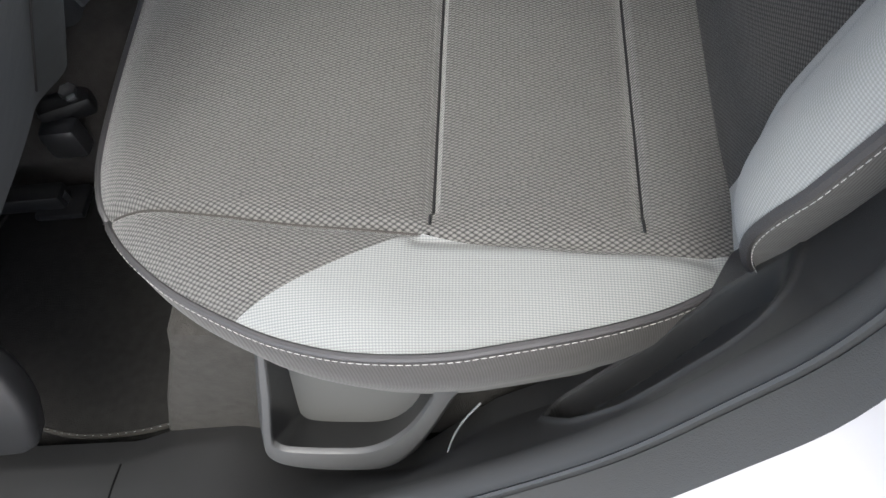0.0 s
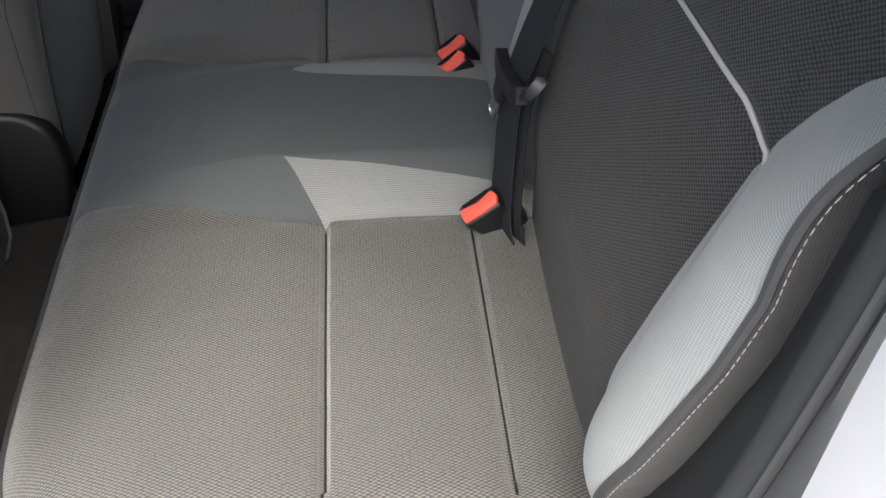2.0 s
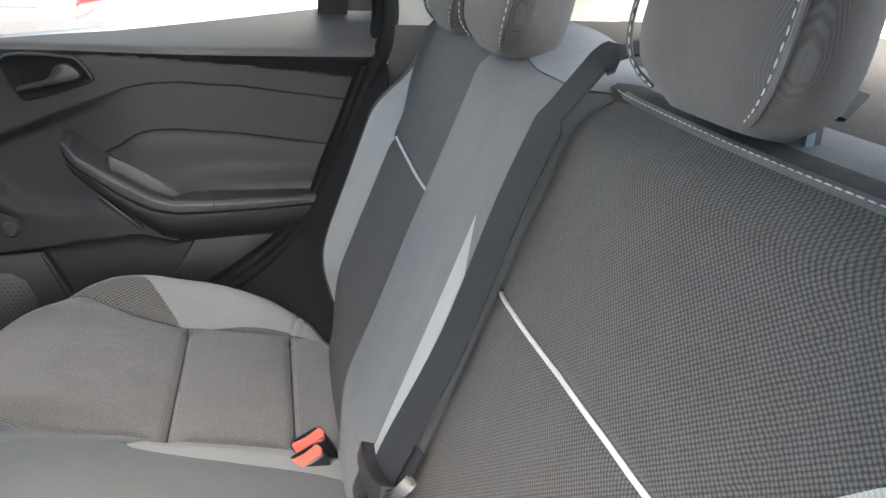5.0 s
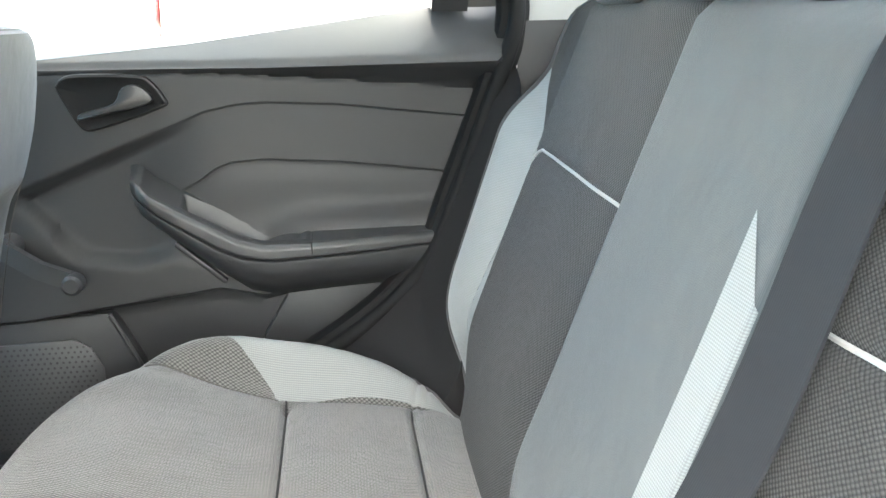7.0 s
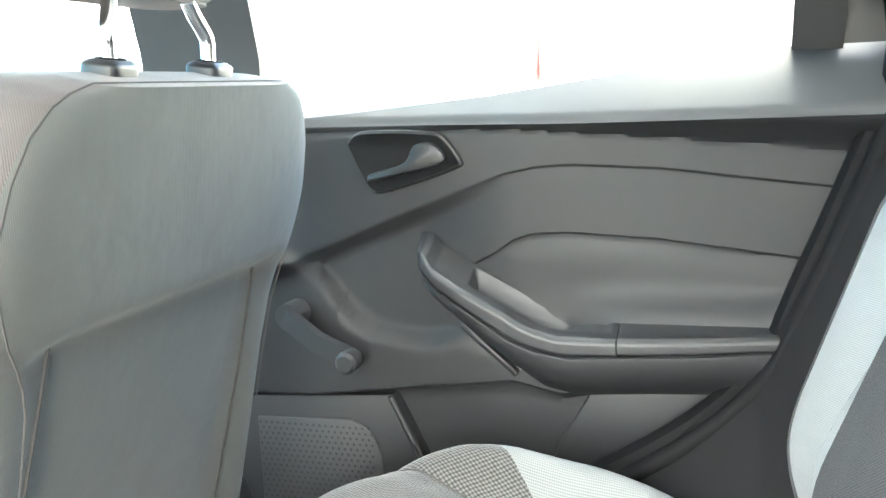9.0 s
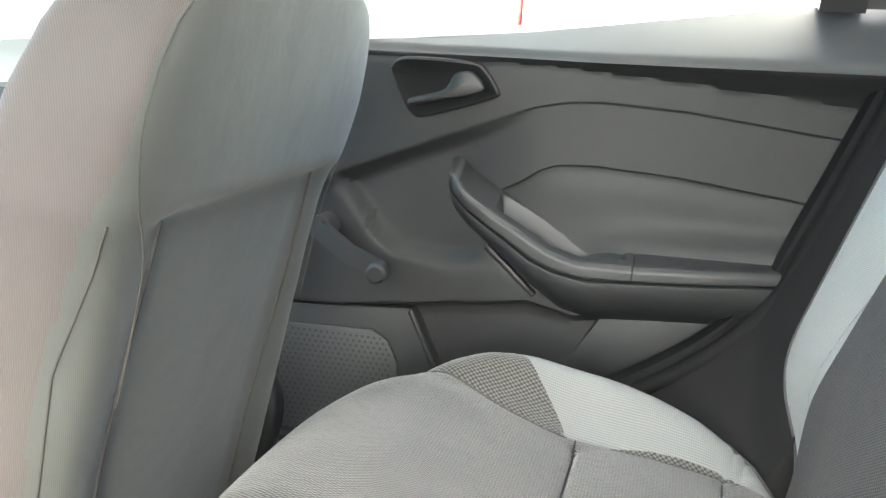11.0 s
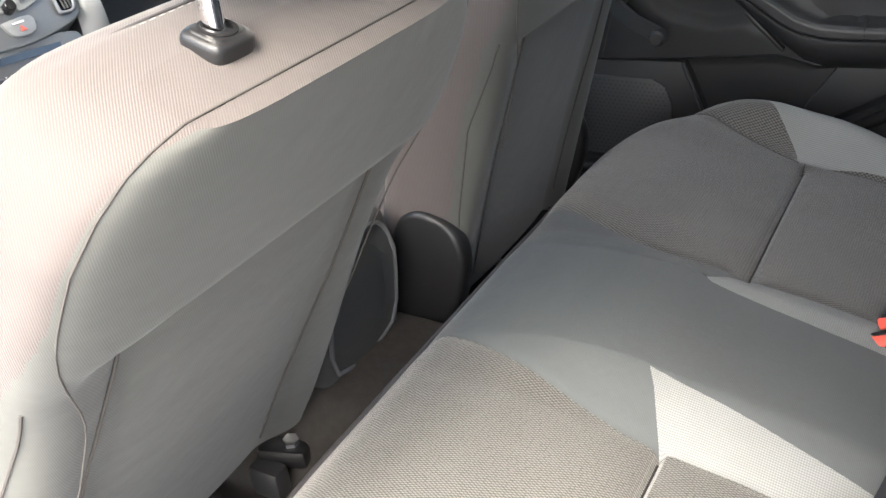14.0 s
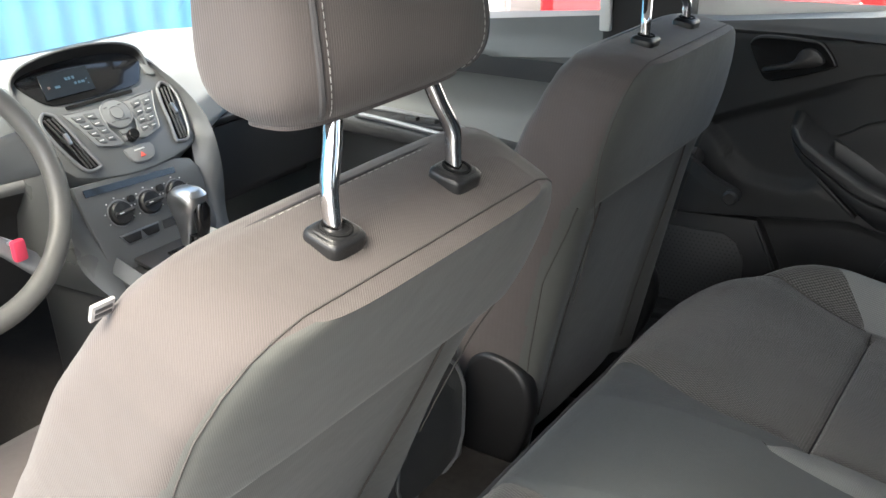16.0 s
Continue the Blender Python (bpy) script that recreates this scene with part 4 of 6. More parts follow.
def door_y(x, z):
    """Depth of the trim's face: smaller is nearer to the cabin."""
    y = 0.742
    two, three, low = line_z(L_TWO, x), line_z(L_THREE, x), line_z(L_LOW, x)
    band_z, dark = line_z(L_BAND, x), line_z(L_DARK, x)
    roll = 0.044 * sstep(0.00, 0.34, x)
    if z > band_z:
        y += -roll + 0.75 * (z - band_z) - 0.004 * sstep(0.0, 0.012, z - band_z)
    else:
        y -= roll * sstep(dark - 0.001, band_z + 0.004, z)
    y += 0.003 * math.exp(-((z - dark) / 0.002) ** 2)
    y += 0.0030 * (1 - sstep(two - 0.0015, two + 0.0015, z)) * sstep(0.08, 0.18, x) * sstep(three - 0.03, three, z)
    y += 0.0050 * (1 - sstep(three - 0.0018, three + 0.0015, z)) * sstep(0.50, 0.56, z) * sstep(0.07, 0.15, x)
    # hollow under the handle, closed below by a lit chamfer
    deep = 0.018 * sstep(0.17, 0.04, x)
    y += deep * (1 - sstep(two - 0.020, two + 0.004, z))
    y -= (deep + 0.003 * sstep(0.20, 0.10, x)) * (1 - sstep(line_z(L_SCOOP, x) - 0.016, line_z(L_SCOOP, x) + 0.006, z))
    # cove above the rear pad of the armrest
    rim = line_z(A_RIM, x)
    y -= 0.016 * sstep(0.22, 0.30, x) * (1 - sstep(rim + 0.006, rim + 0.050, z)) * sstep(low, low + 0.03, z)
    y += 0.030 * (1 - sstep(low - 0.010, low + 0.004, z))
    return y


ROWS = [k + (0.5 - 0.5 * math.cos(math.pi * j / 22)) for k in range(5) for j in range(22)] + [5.0]


def door_panel(u, v):
    x = lerp(-0.30, 0.60, u)
    seal = interp(x, [0.20, 0.326, 0.446, 0.492, 0.53, 0.57, 0.60], [0.12, 0.33, 0.481, 0.593, 0.68, 0.768, 0.83])
    knots = [max(0.10, seal - 0.012)]
    for line in (L_LOW, L_THREE, L_TWO, L_BAND, L_TOP):
        knots.append(max(knots[-1] + 0.002, line_z(line, x)))
    r = ROWS[round(v * (len(ROWS) - 1))]
    k = min(int(r), 4)
    z = lerp(knots[k], knots[k + 1], r - k)
    return Vector((x, door_y(x, z), z))


part("trim_panel", surface(lambda u, v: door_panel(u, 0.8 * v), 200, 88), PLASTIC_DOOR, door, "charcoal moulded trim panel")
# door trim made paler and glossier: sky sheen is partly in the colour
SHOULDER_SHEEN = make_mat("sheen_shoulder_trim", (0.050, 0.051, 0.053), 0.36, grain=0.12, grain_size=0.0008, spec=0.6)
part("shoulder", surface(lambda u, v: door_panel(u, 0.8 + 0.2 * v), 120, 22), SHOULDER_SHEEN, door, "smooth shoulder of the trim under the window, paled for sky sheen")
part("top_roll", surface(lambda u, v: Vector((lerp(-0.30, 0.60, u), 0.7375 - 0.044 * sstep(0.00, 0.34, lerp(-0.30, 0.60, u)) + 0.75 * (line_z(L_TOP, lerp(-0.30, 0.60, u)) - line_z(L_BAND, lerp(-0.30, 0.60, u))) + 0.05 * v, line_z(L_TOP, lerp(-0.30, 0.60, u)) + 0.002 * v)), 40, 6), SHOULDER_SHEEN, door)
part("outer_skin", surface(lambda u, v: Vector((lerp(-0.32, 0.66, u), 0.84 - 0.02 * v, lerp(0.05, 0.80, v))), 10, 6), PAINT, door)
# armrest: a rim round the pull pocket, a pad behind it, a base that runs down to the lower trim


def pocket_depth(x, t):
    """Depth of the pull pocket at t across the top, from the panel to the rim."""
    tail = 1 - 0.85 * sstep(0.185, 0.275, x)
    return 0.034 * tail * sstep(0.116, 0.121, x) * (1 - sstep(0.275, 0.288, x)) * sstep(0.10, 0.22, t) * (1 - sstep(0.72, 0.80, t))


def arm_top(x, v):
    rim, groove, d = line_z(A_RIM, x), line_z(A_GROOVE, x), line_z(A_OUT, x)
    face = 0.735 - d
    r = min(0.010, d * 0.4)
    if v < 0.6:
        t = v / 0.6
        return Vector((x, lerp(0.752, face + r, t), rim + 0.020 * (1 - t) ** 1.3 - pocket_depth(x, t)))
    if v < 0.85:
        a = (v - 0.6) / 0.25 * math.pi / 2
        return Vector((x, face + r - r * math.sin(a), rim - r * (1 - math.cos(a))))
    t = (v - 0.85) / 0.15
    return Vector((x, face + 0.003 * sstep(0.75, 1.0, t), lerp(rim - r, groove + 0.0006, t)))


def arm_base(x, v):
    groove, foot, d = line_z(A_GROOVE, x), line_z(A_FOOT, x), line_z(A_OUT, x)
    return Vector((x, 0.735 - d + 0.0008 + 0.004 * (1 - sstep(0, 0.04, v)) + (d + 0.018) * v ** 2.6, lerp(groove - 0.0006, foot, v)))


def along_arm(fn, x0, x1):
    return lambda u, v: fn(lerp(x0, x1, u), v)


part("armrest_rim", surface(along_arm(arm_top, 0.046, 0.2925), 150, 80), PLASTIC_SOFT, door, "smooth charcoal armrest rim with pull pocket")
part("armrest_pad", surface(along_arm(arm_top, 0.2945, 0.52), 40, 60), PLASTIC_SOFT, door, "padded charcoal armrest")
part("armrest_base", surface(along_arm(arm_base, 0.046, 0.52), 100, 30), PLASTIC_DOOR, door)
part("armrest_seam", tube([arm_top(0.2935, v) + Vector((0, 0.0012, -0.0008)) for v in np.linspace(0.3, 1.0, 30)], 0.0014, 5), PLASTIC_BLACK, door)
# black bar added to draw the thin slot under the armrest base
part("armrest_slot", slab([(0.098, 0.510), (0.166, 0.450), (0.170, 0.456), (0.102, 0.517)], "y", 0.730, 0.744, 0.002), PLASTIC_BLACK, door)
# inner handle: bezel, bowl, lever
BEZ = [(-0.036, 0.738), (-0.028, 0.747), (-0.006, 0.751), (0.066, 0.748), (0.085, 0.740), (0.102, 0.716), (0.098, 0.709), (0.047, 0.692), (0.006, 0.681), (-0.008, 0.684), (-0.020, 0.703)]
BEZ3 = spline([(x, 0, z) for x, z in BEZ + BEZ[:1]], 4)
part("handle_bezel", tube([Vector((p.x, door_y(p.x, p.z) - 0.002, p.z)) for p in BEZ3], 0.0042, 8), PLASTIC_BLACK, door)
mid = Vector((0.030, 0, 0.717))
part("handle_bowl", surface(lambda u, v: Vector((lerp(mid.x, BEZ3[round(u * (len(BEZ3) - 1))].x, v), 0.7385 - 0.010 * v ** 3, lerp(mid.z, BEZ3[round(u * (len(BEZ3) - 1))].z, v))), len(BEZ3) - 1, 6), RUBBER, door, "black handle recess")
lever = [(p.x, p.z) for p in spline([(x, 0, z) for x, z in ((-0.012, 0.692), (-0.010, 0.701), (0.006, 0.706), (0.038, 0.715), (0.050, 0.735), (0.072, 0.738), (0.090, 0.720), (0.076, 0.710), (0.036, 0.702), (0.006, 0.695), (-0.012, 0.692))], 3)][:-1]
part("handle_lever", slab(lever, "y", 0.724, 0.735, 0.003), PLASTIC_BLACK, door, "dark door release lever")
# window crank
c0, c1 = Vector((-0.122, 0.706, 0.524)), Vector((-0.029, 0.690, 0.478))
part("crank_hub", tube([(c0.x, 0.735, c0.z), (c0.x, 0.700, c0.z)], 0.017, 16), PLASTIC, door)
part("crank_arm", band([c0 + Vector((0, -0.008, 0)), lerp(c0, c1, 0.5) + Vector((0, -0.012, -0.004)), c1 + Vector((0, -0.006, 0))], Vector((0, -1, 0)), 0.024, 0.014), PLASTIC_SOFT, door)
part("crank_knob", tube([c1 + Vector((0, 0.004, 0)), c1 + Vector((0, -0.004, 0)), c1 + Vector((0, -0.026, 0)), c1 + Vector((0, -0.030, 0))], lambda t: 0.014 if 0.1 < t < 0.95 else 0.010, 16), PLASTIC_SOFT, door, "round crank knob")
# speaker panel with grille
SPK = [(-0.28, 0.395), (-0.002, 0.412), (0.012, 0.385), (0.04, 0.325), (0.07, 0.20), (-0.28, 0.15)]
part("speaker_panel", slab(SPK, "y", 0.748, 0.775, 0.004), PLASTIC_DOOR, door)
GR = [(-0.20, 0.372), (-0.06, 0.376), (-0.035, 0.362), (-0.02, 0.33), (-0.02, 0.22), (-0.20, 0.20)]
part("speaker_grille", slab(GR, "y", 0.741, 0.747, 0.003), PLASTIC, door, "perforated speaker grille")
bm = bmesh.new()
for i in range(20):
    for j in range(22):
        x, z = -0.195 + i * 0.0088 + (j % 2) * 0.0044, 0.365 - j * 0.0076
        if x < -0.028 and z > 0.21:
            bmesh.ops.create_circle(bm, cap_ends=True, radius=0.0019, segments=6, matrix=Matrix.Translation((x, 0.7405, z)) @ Matrix.Rotation(radians(90), 4, "X"))
tagged(part("grille_holes", bm, PLASTIC_BLACK, door, smooth=False), kind="stuff")
part("speaker_rib", tube([(-0.004, 0.744, 0.410), (0.014, 0.744, 0.372), (0.036, 0.746, 0.322)], 0.004, 6), PLASTIC_SOFT, door)
part("lower_plate", slab([(0.255, 0.428), (0.42, 0.442), (0.335, 0.325), (0.205, 0.335), (0.214, 0.360)], "y", 0.752, 0.772, 0.003), PLASTIC_DOOR, door)
# window frame and pane
fr = spline([(-0.185, 0, 0.79), (-0.17, 0, 1.0), (-0.16, 0, 1.19), (0.10, 0, 1.21), (0.35, 0, 1.16), (0.52, 0, 1.04), (0.59, 0, 0.88)], 4)
part("window_frame", band([Vector((p.x, 0.735 - tumble(p.z), p.z)) for p in fr], Vector((0, -1, 0.2)), 0.035, 0.03), PLASTIC_BLACK, door)
part("quarter_post", band([(0.500, 0.735 - tumble(0.83), 0.83), (0.506, 0.735 - tumble(1.1), 1.12)], Vector((0, -1, 0.2)), 0.05, 0.03), PLASTIC_BLACK, door)
part("quarter_block", surface(lambda u, v: Vector((lerp(0.512, 0.60, u), 0.737 - tumble(lerp(0.83, 1.06, v)), lerp(0.83, 1.06 - 0.16 * u, v))), 6, 6), PLASTIC_BLACK, door)
pane = part("window_pane", surface(lambda u, v: Vector((lerp(-0.18, 0.46, u), 0.752 - tumble(lerp(0.77, 1.2, v)), lerp(0.77, 1.2, v))), 6, 6), GLASS, door)
pane.visible_shadow = False

# ---- far front door ----
TRIM_GREY = make_mat("front_door_trim", (0.135, 0.14, 0.137), 0.55, grain=0.2, grain_size=0.0009)
fdoor = thing("front_door", (-0.75, 0.76, 0.3), "closed front passenger door with grey upper trim and window switches", "car door")


def fdoor_panel(u, v):
    x = lerp(-1.75, -0.27, u)
    z = lerp(0.02, interp(x, [-1.75, -1.44, -1.38, -1.30, -0.27], [0.56, 0.56, 0.60, 0.695, 0.780]), v)
    y = 0.735 - 0.035 * sstep(0.56, 0.74, z) - 0.02 * math.exp(-((z - 0.690) / 0.02) ** 2)
    y += 0.04 * sstep(0.515, 0.455, z) - 0.045 * math.exp(-((z - 0.490 - 0.02 * u) / 0.03) ** 2) * sstep(-1.25, -1.0, x)
    return Vector((x, y, z))


part("trim_panel", surface(fdoor_panel, 60, 50), TRIM_GREY, fdoor, "grey moulded door trim")
part("accent_strip", band(spline([(-1.2, 0.700, 0.650), (-0.9, 0.693, 0.664), (-0.6, 0.692, 0.667), (-0.28, 0.695, 0.660)], 6), Vector((0, -1, 0.1)), 0.040, 0.008), PLASTIC_BLACK, fdoor, "black accent strip")
part("armrest", loft([[Vector((x, 0.665 + a, z + b)) for a, b in rring(0.085, 0.05, 20, 3)] for x, z in ((-1.0, 0.500), (-0.9, 0.515), (-0.75, 0.511), (-0.5, 0.490), (-0.35, 0.480))]), PLASTIC_SOFT, fdoor, "padded grey armrest")
part("armrest_bezel", tube(spline([(-0.86, 0.628, 0.543), (-0.75, 0.622, 0.539), (-0.55, 0.624, 0.521), (-0.53, 0.66, 0.519), (-0.70, 0.69, 0.535), (-0.86, 0.68, 0.545), (-0.86, 0.628, 0.543)], 5), 0.006, 8), SILVER, fdoor, "silver bezel round the switches")
part("switch_plate", rbox((0.16, 0.05, 0.012), (-0.70, 0.655, 0.535), 0.004), PLASTIC_BLACK, fdoor)
for k in range(2):
    part("window_switch", rbox((0.03, 0.016, 0.012), (-0.67 - 0.05 * k, 0.65, 0.543), 0.003), PLASTIC, fdoor)
part("outer_skin", surface(lambda u, v: Vector((lerp(-1.38, -0.28, u), 0.84 - 0.02 * v, lerp(0.05, lerp(0.70, 0.77, u), v))), 10, 6), PAINT, fdoor)
fr = spline([(-0.255, 0, 0.79), (-0.25, 0, 1.0), (-0.25, 0, 1.18), (-0.7, 0, 1.20), (-1.1, 0, 1.05), (-1.5, 0, 0.83)], 4)
part("window_frame", band([Vector((p.x, 0.735 - tumble(p.z), p.z)) for p in fr], Vector((0, -1, 0.2)), 0.035, 0.03), PLASTIC_BLACK, fdoor)
pane = part("window_pane", surface(lambda u, v: Vector((lerp(lerp(-1.5, -0.7, v), -0.26, u), 0.752 - tumble(lerp(0.77, 1.2, v)), lerp(0.77, 1.2, v))), 6, 6), GLASS, fdoor)
pane.visible_shadow = False

# ---- front seats ----


def front_seat(yc, xb, recline, label, lift, hinge_dx=0.0, crease=0.72, foot=1.0):
    seat = thing("front_seat", (xb - 0.25, yc, 0.02), label, "car seat", "front seats")
    base = Vector((xb, yc, 0.20))
    r = radians(recline)
    up, back = Vector((math.sin(r), 0, math.cos(r))), Vector((math.cos(r), 0, -math.sin(r)))
    side = Vector((0, 1, 0))
    top = 0.612 / math.cos(r)

    def at(h, y, d):
        return base + up * (h * top) + side * y + back * d
    H = [0.0, 0.12, 0.30, 0.55, 0.70, 0.82, 0.90, 0.945, 0.975, 0.99, 1.0]
    W = [0.43, 0.455, 0.465, 0.468, 0.470, 0.462, 0.438, 0.408, 0.370, 0.330, 0.28]
    D = [0.13, 0.145, 0.15, 0.145, 0.14, 0.135, 0.13, 0.125, 0.115, 0.095, 0.06]

    def power(h):
        return lerp(3.4, 5.5, sstep(0.66, 0.86, h))

    def waist(h, b, s=-1):
        """The rear face is narrower than the front below the hood."""
        if s > 0:
            k = interp(h, [0.0, 0.30, 0.55, crease - 0.09, crease - 0.01, crease + 0.03], [0.98, 0.95, 0.91, 0.92, 0.99, 1.0])
        else:
            k = interp(h, [0.0, 0.30, 0.55, 0.64, crease, crease + 0.12], [0.98, 0.95, 0.90, 0.90, 0.97, 1.0])
        return lerp(1.0, k, sstep(-0.30, 0.45, b / interp(h, H, D)))

    def spread(h):
        """The inner side widens towards the cushion."""
        return lerp(foot, 1.0, sstep(0.0, 0.66, h))

    def split(h):
        """Where the side seam runs, as a share of the depth."""
        return interp(h, [0.0, 0.30, 0.50, crease - 0.04, crease + 0.06, 1.0], [0.30, 0.20, 0.14, 0.26, 0.37, 0.37])

    def section(h):
        w, d = interp(h, H, W), interp(h, H, D)
        loop = []
        for a, b in rring(w, d, 144, power(h)):
            edge = abs(a) / (w / 2)
            a *= waist(h, b, a) * (spread(h) if a > 0 else 1.0)
            front = 0.045 * sstep(0.55, 0.9, edge) * sstep(0.95, 0.5, h) if b < 0 else 0.0
            fold = crease - 0.03 * edge ** 4
            inset = (0.026 * sstep(fold + 0.020, fold - 0.035, h) + 0.012 * sstep(fold, 0.2, h)) * sstep(1.0, 0.60, edge) if b > 0 else 0.0
            loop.append(at(h, a, b - d / 2 - front - inset))
        return loop
    heights = 0.5 - 0.5 * np.cos(np.linspace(0, math.pi, 110))
    whole = loft([section(h) for h in heights])
    depth = [b for a, b in rring(1.0, 1.0, 144, 5.5)]
    whole.verts.index_update()
    cover = whole.copy()
    for bm, keep in ((whole, False), (cover, True)):
        gone = []
        for f in bm.faces:
            rows = [v.index // 144 for v in f.verts]
            behind = len(f.verts) == 4 and min(depth[v.index % 144] for v in f.verts) > split(heights[min(rows)]) - 0.02
            if behind != keep:
                gone.append(f)
        bmesh.ops.delete(bm, geom=gone, context="FACES")
    part("backrest", whole, CLOTH_FRONT, seat, "mauve grey ribbed cloth backrest")
    part("rear_cover", cover, CLOTH_PANEL, seat, "grey cloth rear cover")
    # seam along the rear edge of the top and down both sides
    rim = []
    for s in (-1, 1):
        half = []
        for h in list(np.linspace(0.45, 0.90, 16)) + list(np.linspace(0.91, 1.0, 16)):
            w, d = interp(h, H, W), interp(h, H, D)
            b = max(0.0, d / 2 - 0.016)
            half.append(at(h + 0.0006, s * waist(h, b, s) * (w / 2 + 0.0004) * (1 - (b / (d / 2)) ** power(h)) ** (1 / power(h)), -0.016))
        rim = half if s < 0 else rim + half[::-1]
    part("hood_seam", tube(rim, 0.0008, 6), SEAM, seat)
    for s in (-1, 1):
        line = []
        for h in np.linspace(0.04, 0.70, 30):
            w, d = interp(h, H, W), interp(h, H, D)
            b = d * split(h)
            line.append(at(h, s * (spread(h) if s > 0 else 1.0) * waist(h, b, s) * w / 2 * (1 - (2 * b / d) ** power(h)) ** (1 / power(h)), b - d / 2))
        part("side_seam", tube(line, 0.0013, 5), SEAM, seat)
        line = [at(h, s * interp(h, [0.06, 0.2, 0.35, 0.5, 0.70], [0.150, 0.152, 0.156, 0.158, 0.150]), -0.026 - 0.010 * sstep(crease, 0.2, h)) for h in np.linspace(0.06, crease - 0.02, 30)]
        part("panel_seam", tube(line, 0.0015, 5), SEAM, seat)
    ft = [at(0.986 - 0.02 * abs(y / 0.165) ** 4, y, -0.1015) for y in np.linspace(-0.165, 0.165, 40)]
    part("front_piping", tube(ft, 0.0014, 6), PIPING, seat)
    tagged(part("stitching", stitches([p + Vector((0.004, 0, 0.0002)) for p in ft], 0.005, 0.003, 0.0007), THREAD, seat, "pale thread"), kind="stuff")
    # cushion
    cx = xb - 0.06
    loops = []
    for k in range(15):
        t = k / 14
        hh = 0.15 + 0.02 * math.sin(math.pi * t) - 0.09 * (abs(2 * t - 1) ** 6)
        loops.append([Vector((cx + lerp(-0.50, 0.0, t), yc + a, 0.225 + b + 0.03 * (1 - t))) for a, b in rring(0.50 - 0.06 * abs(2 * t - 1) ** 4, hh, 40, 4)])
    part("cushion", loft(loops), CLOTH_FRONT, seat)
    # slide rails and recliner covers
    rx = xb - 0.10
    for s in (-1, 1):
        part("rail", rbox((0.54, 0.030, 0.028), (rx - 0.27, yc + s * 0.17, 0.045), 0.006), PLASTIC_BLACK, seat, "steel slide rail")
        part("rail_foot", rbox((0.07, 0.05, 0.012), (rx - 0.01, yc + s * 0.17, 0.030), 0.004), PLASTIC_BLACK, seat)
        part("rail_bolt", tube([(rx - 0.008, yc + s * 0.17, 0.034), (rx - 0.008, yc + s * 0.17, 0.050)], 0.011, 6), SATIN, seat)
        hx = xb + hinge_dx
        cover = [(hx - 0.06, 0.17), (hx + 0.045, 0.17), (hx + 0.085, 0.225), (hx + 0.107, 0.285), (hx + 0.110, 0.335), (hx + 0.088, 0.374), (hx + 0.043, 0.388), (hx + 0.008, 0.372), (hx - 0.010, 0.335), (hx - 0.035, 0.25)]
        line = [(p.x, p.z) for p in spline([(x, 0, z) for x, z in cover + cover[:1]], 4)][:-1]
        y0 = yc + s * 0.205
        if s > 0 and yc < 0:
            continue
        part("hinge_cover", slab(line, "y", min(y0, y0 + s * 0.032), max(y0, y0 + s * 0.032), 0.010, 3), PLASTIC_BLACK, seat, "black plastic recliner cover")
    # head restraint, more upright than the back
    root = at(1.0, 0, -0.054)
    tilt_y = 0.003 if yc < 0 else 0.0
    foot = root.z + lift
    for s in (-1, 1):
        seatm = Matrix.Translation(root + Vector((0, s * 0.071, 0.001))) @ Matrix.Rotation(r * 0.6, 4, "Y")
        bez = loft([[Vector((a, b, z)) for a, b in rring(w, w * 1.1, 40, 4.5)] for z, w in ((-0.006, 0.030), (-0.005, 0.0325), (0.003, 0.0335), (0.0055, 0.0325), (0.0075, 0.0295), (0.0080, 0.0265), (0.0088, 0.0255), (0.0092, 0.024))])
        bmesh.ops.transform(bez, matrix=seatm, verts=bez.verts)
        bezel = part("post_bezel", bez, PLASTIC_BLACK, seat, "black post bezel")
        ringp = [seatm @ Vector((0.0105 * math.cos(w), 0.0105 * math.sin(w), 0.0092)) for w in np.linspace(0, 2 * math.pi, 17)]
        part("collar", tube(ringp, 0.0016, 6), RUBBER, bezel)
        p0 = root + Vector((0, s * 0.071, 0))
        line = [p0, p0 + Vector((0, 0, lift * 0.28)), p0 + Vector((0, -0.001 * s, lift * 0.48)), p0 + Vector((-0.004, -0.012 * s, lift * 0.78)), p0 + Vector((-0.008, -0.021 * s, lift + 0.01)), p0 + Vector((-0.008, -0.024 * s, lift + 0.04))]
        part("post", tube(spline(line, 6), 0.0066, 12), CHROME, seat, "chrome headrest post")

    def pad(t, a, b, w, d):
        rear = root.x + 0.034 - 0.030 * t
        return Vector((rear - d / 2 + b, yc + tilt_y + a, foot - 0.006 + 0.20 * t))
    loops = []
    for k in range(29):
        t = 0.5 - 0.5 * math.cos(math.pi * k / 28)
        w, d = headrest_size(t)
        loops.append([pad(t, a, b, w, lerp(0.128, 0.088, t)) for a, b in rring(w, d, 60, 3.6)])
    hr = part("headrest", loft(loops), CLOTH_FRONT, seat, "warm grey cloth head restraint")
    for s in (-1, 1):
        line = []
        for t in np.linspace(0.035, 0.95, 34):
            w, d = headrest_size(t)
            a = radians(50)
            line.append(pad(t, s * (w / 2) * math.cos(a) ** (2 / 3.6), d / 2 * math.sin(a) ** (2 / 3.6), w, lerp(0.128, 0.088, t)) + Vector((0.0008, 0, 0)))
        part("seam_cord", tube(line, 0.0022, 6), PIPING, hr)
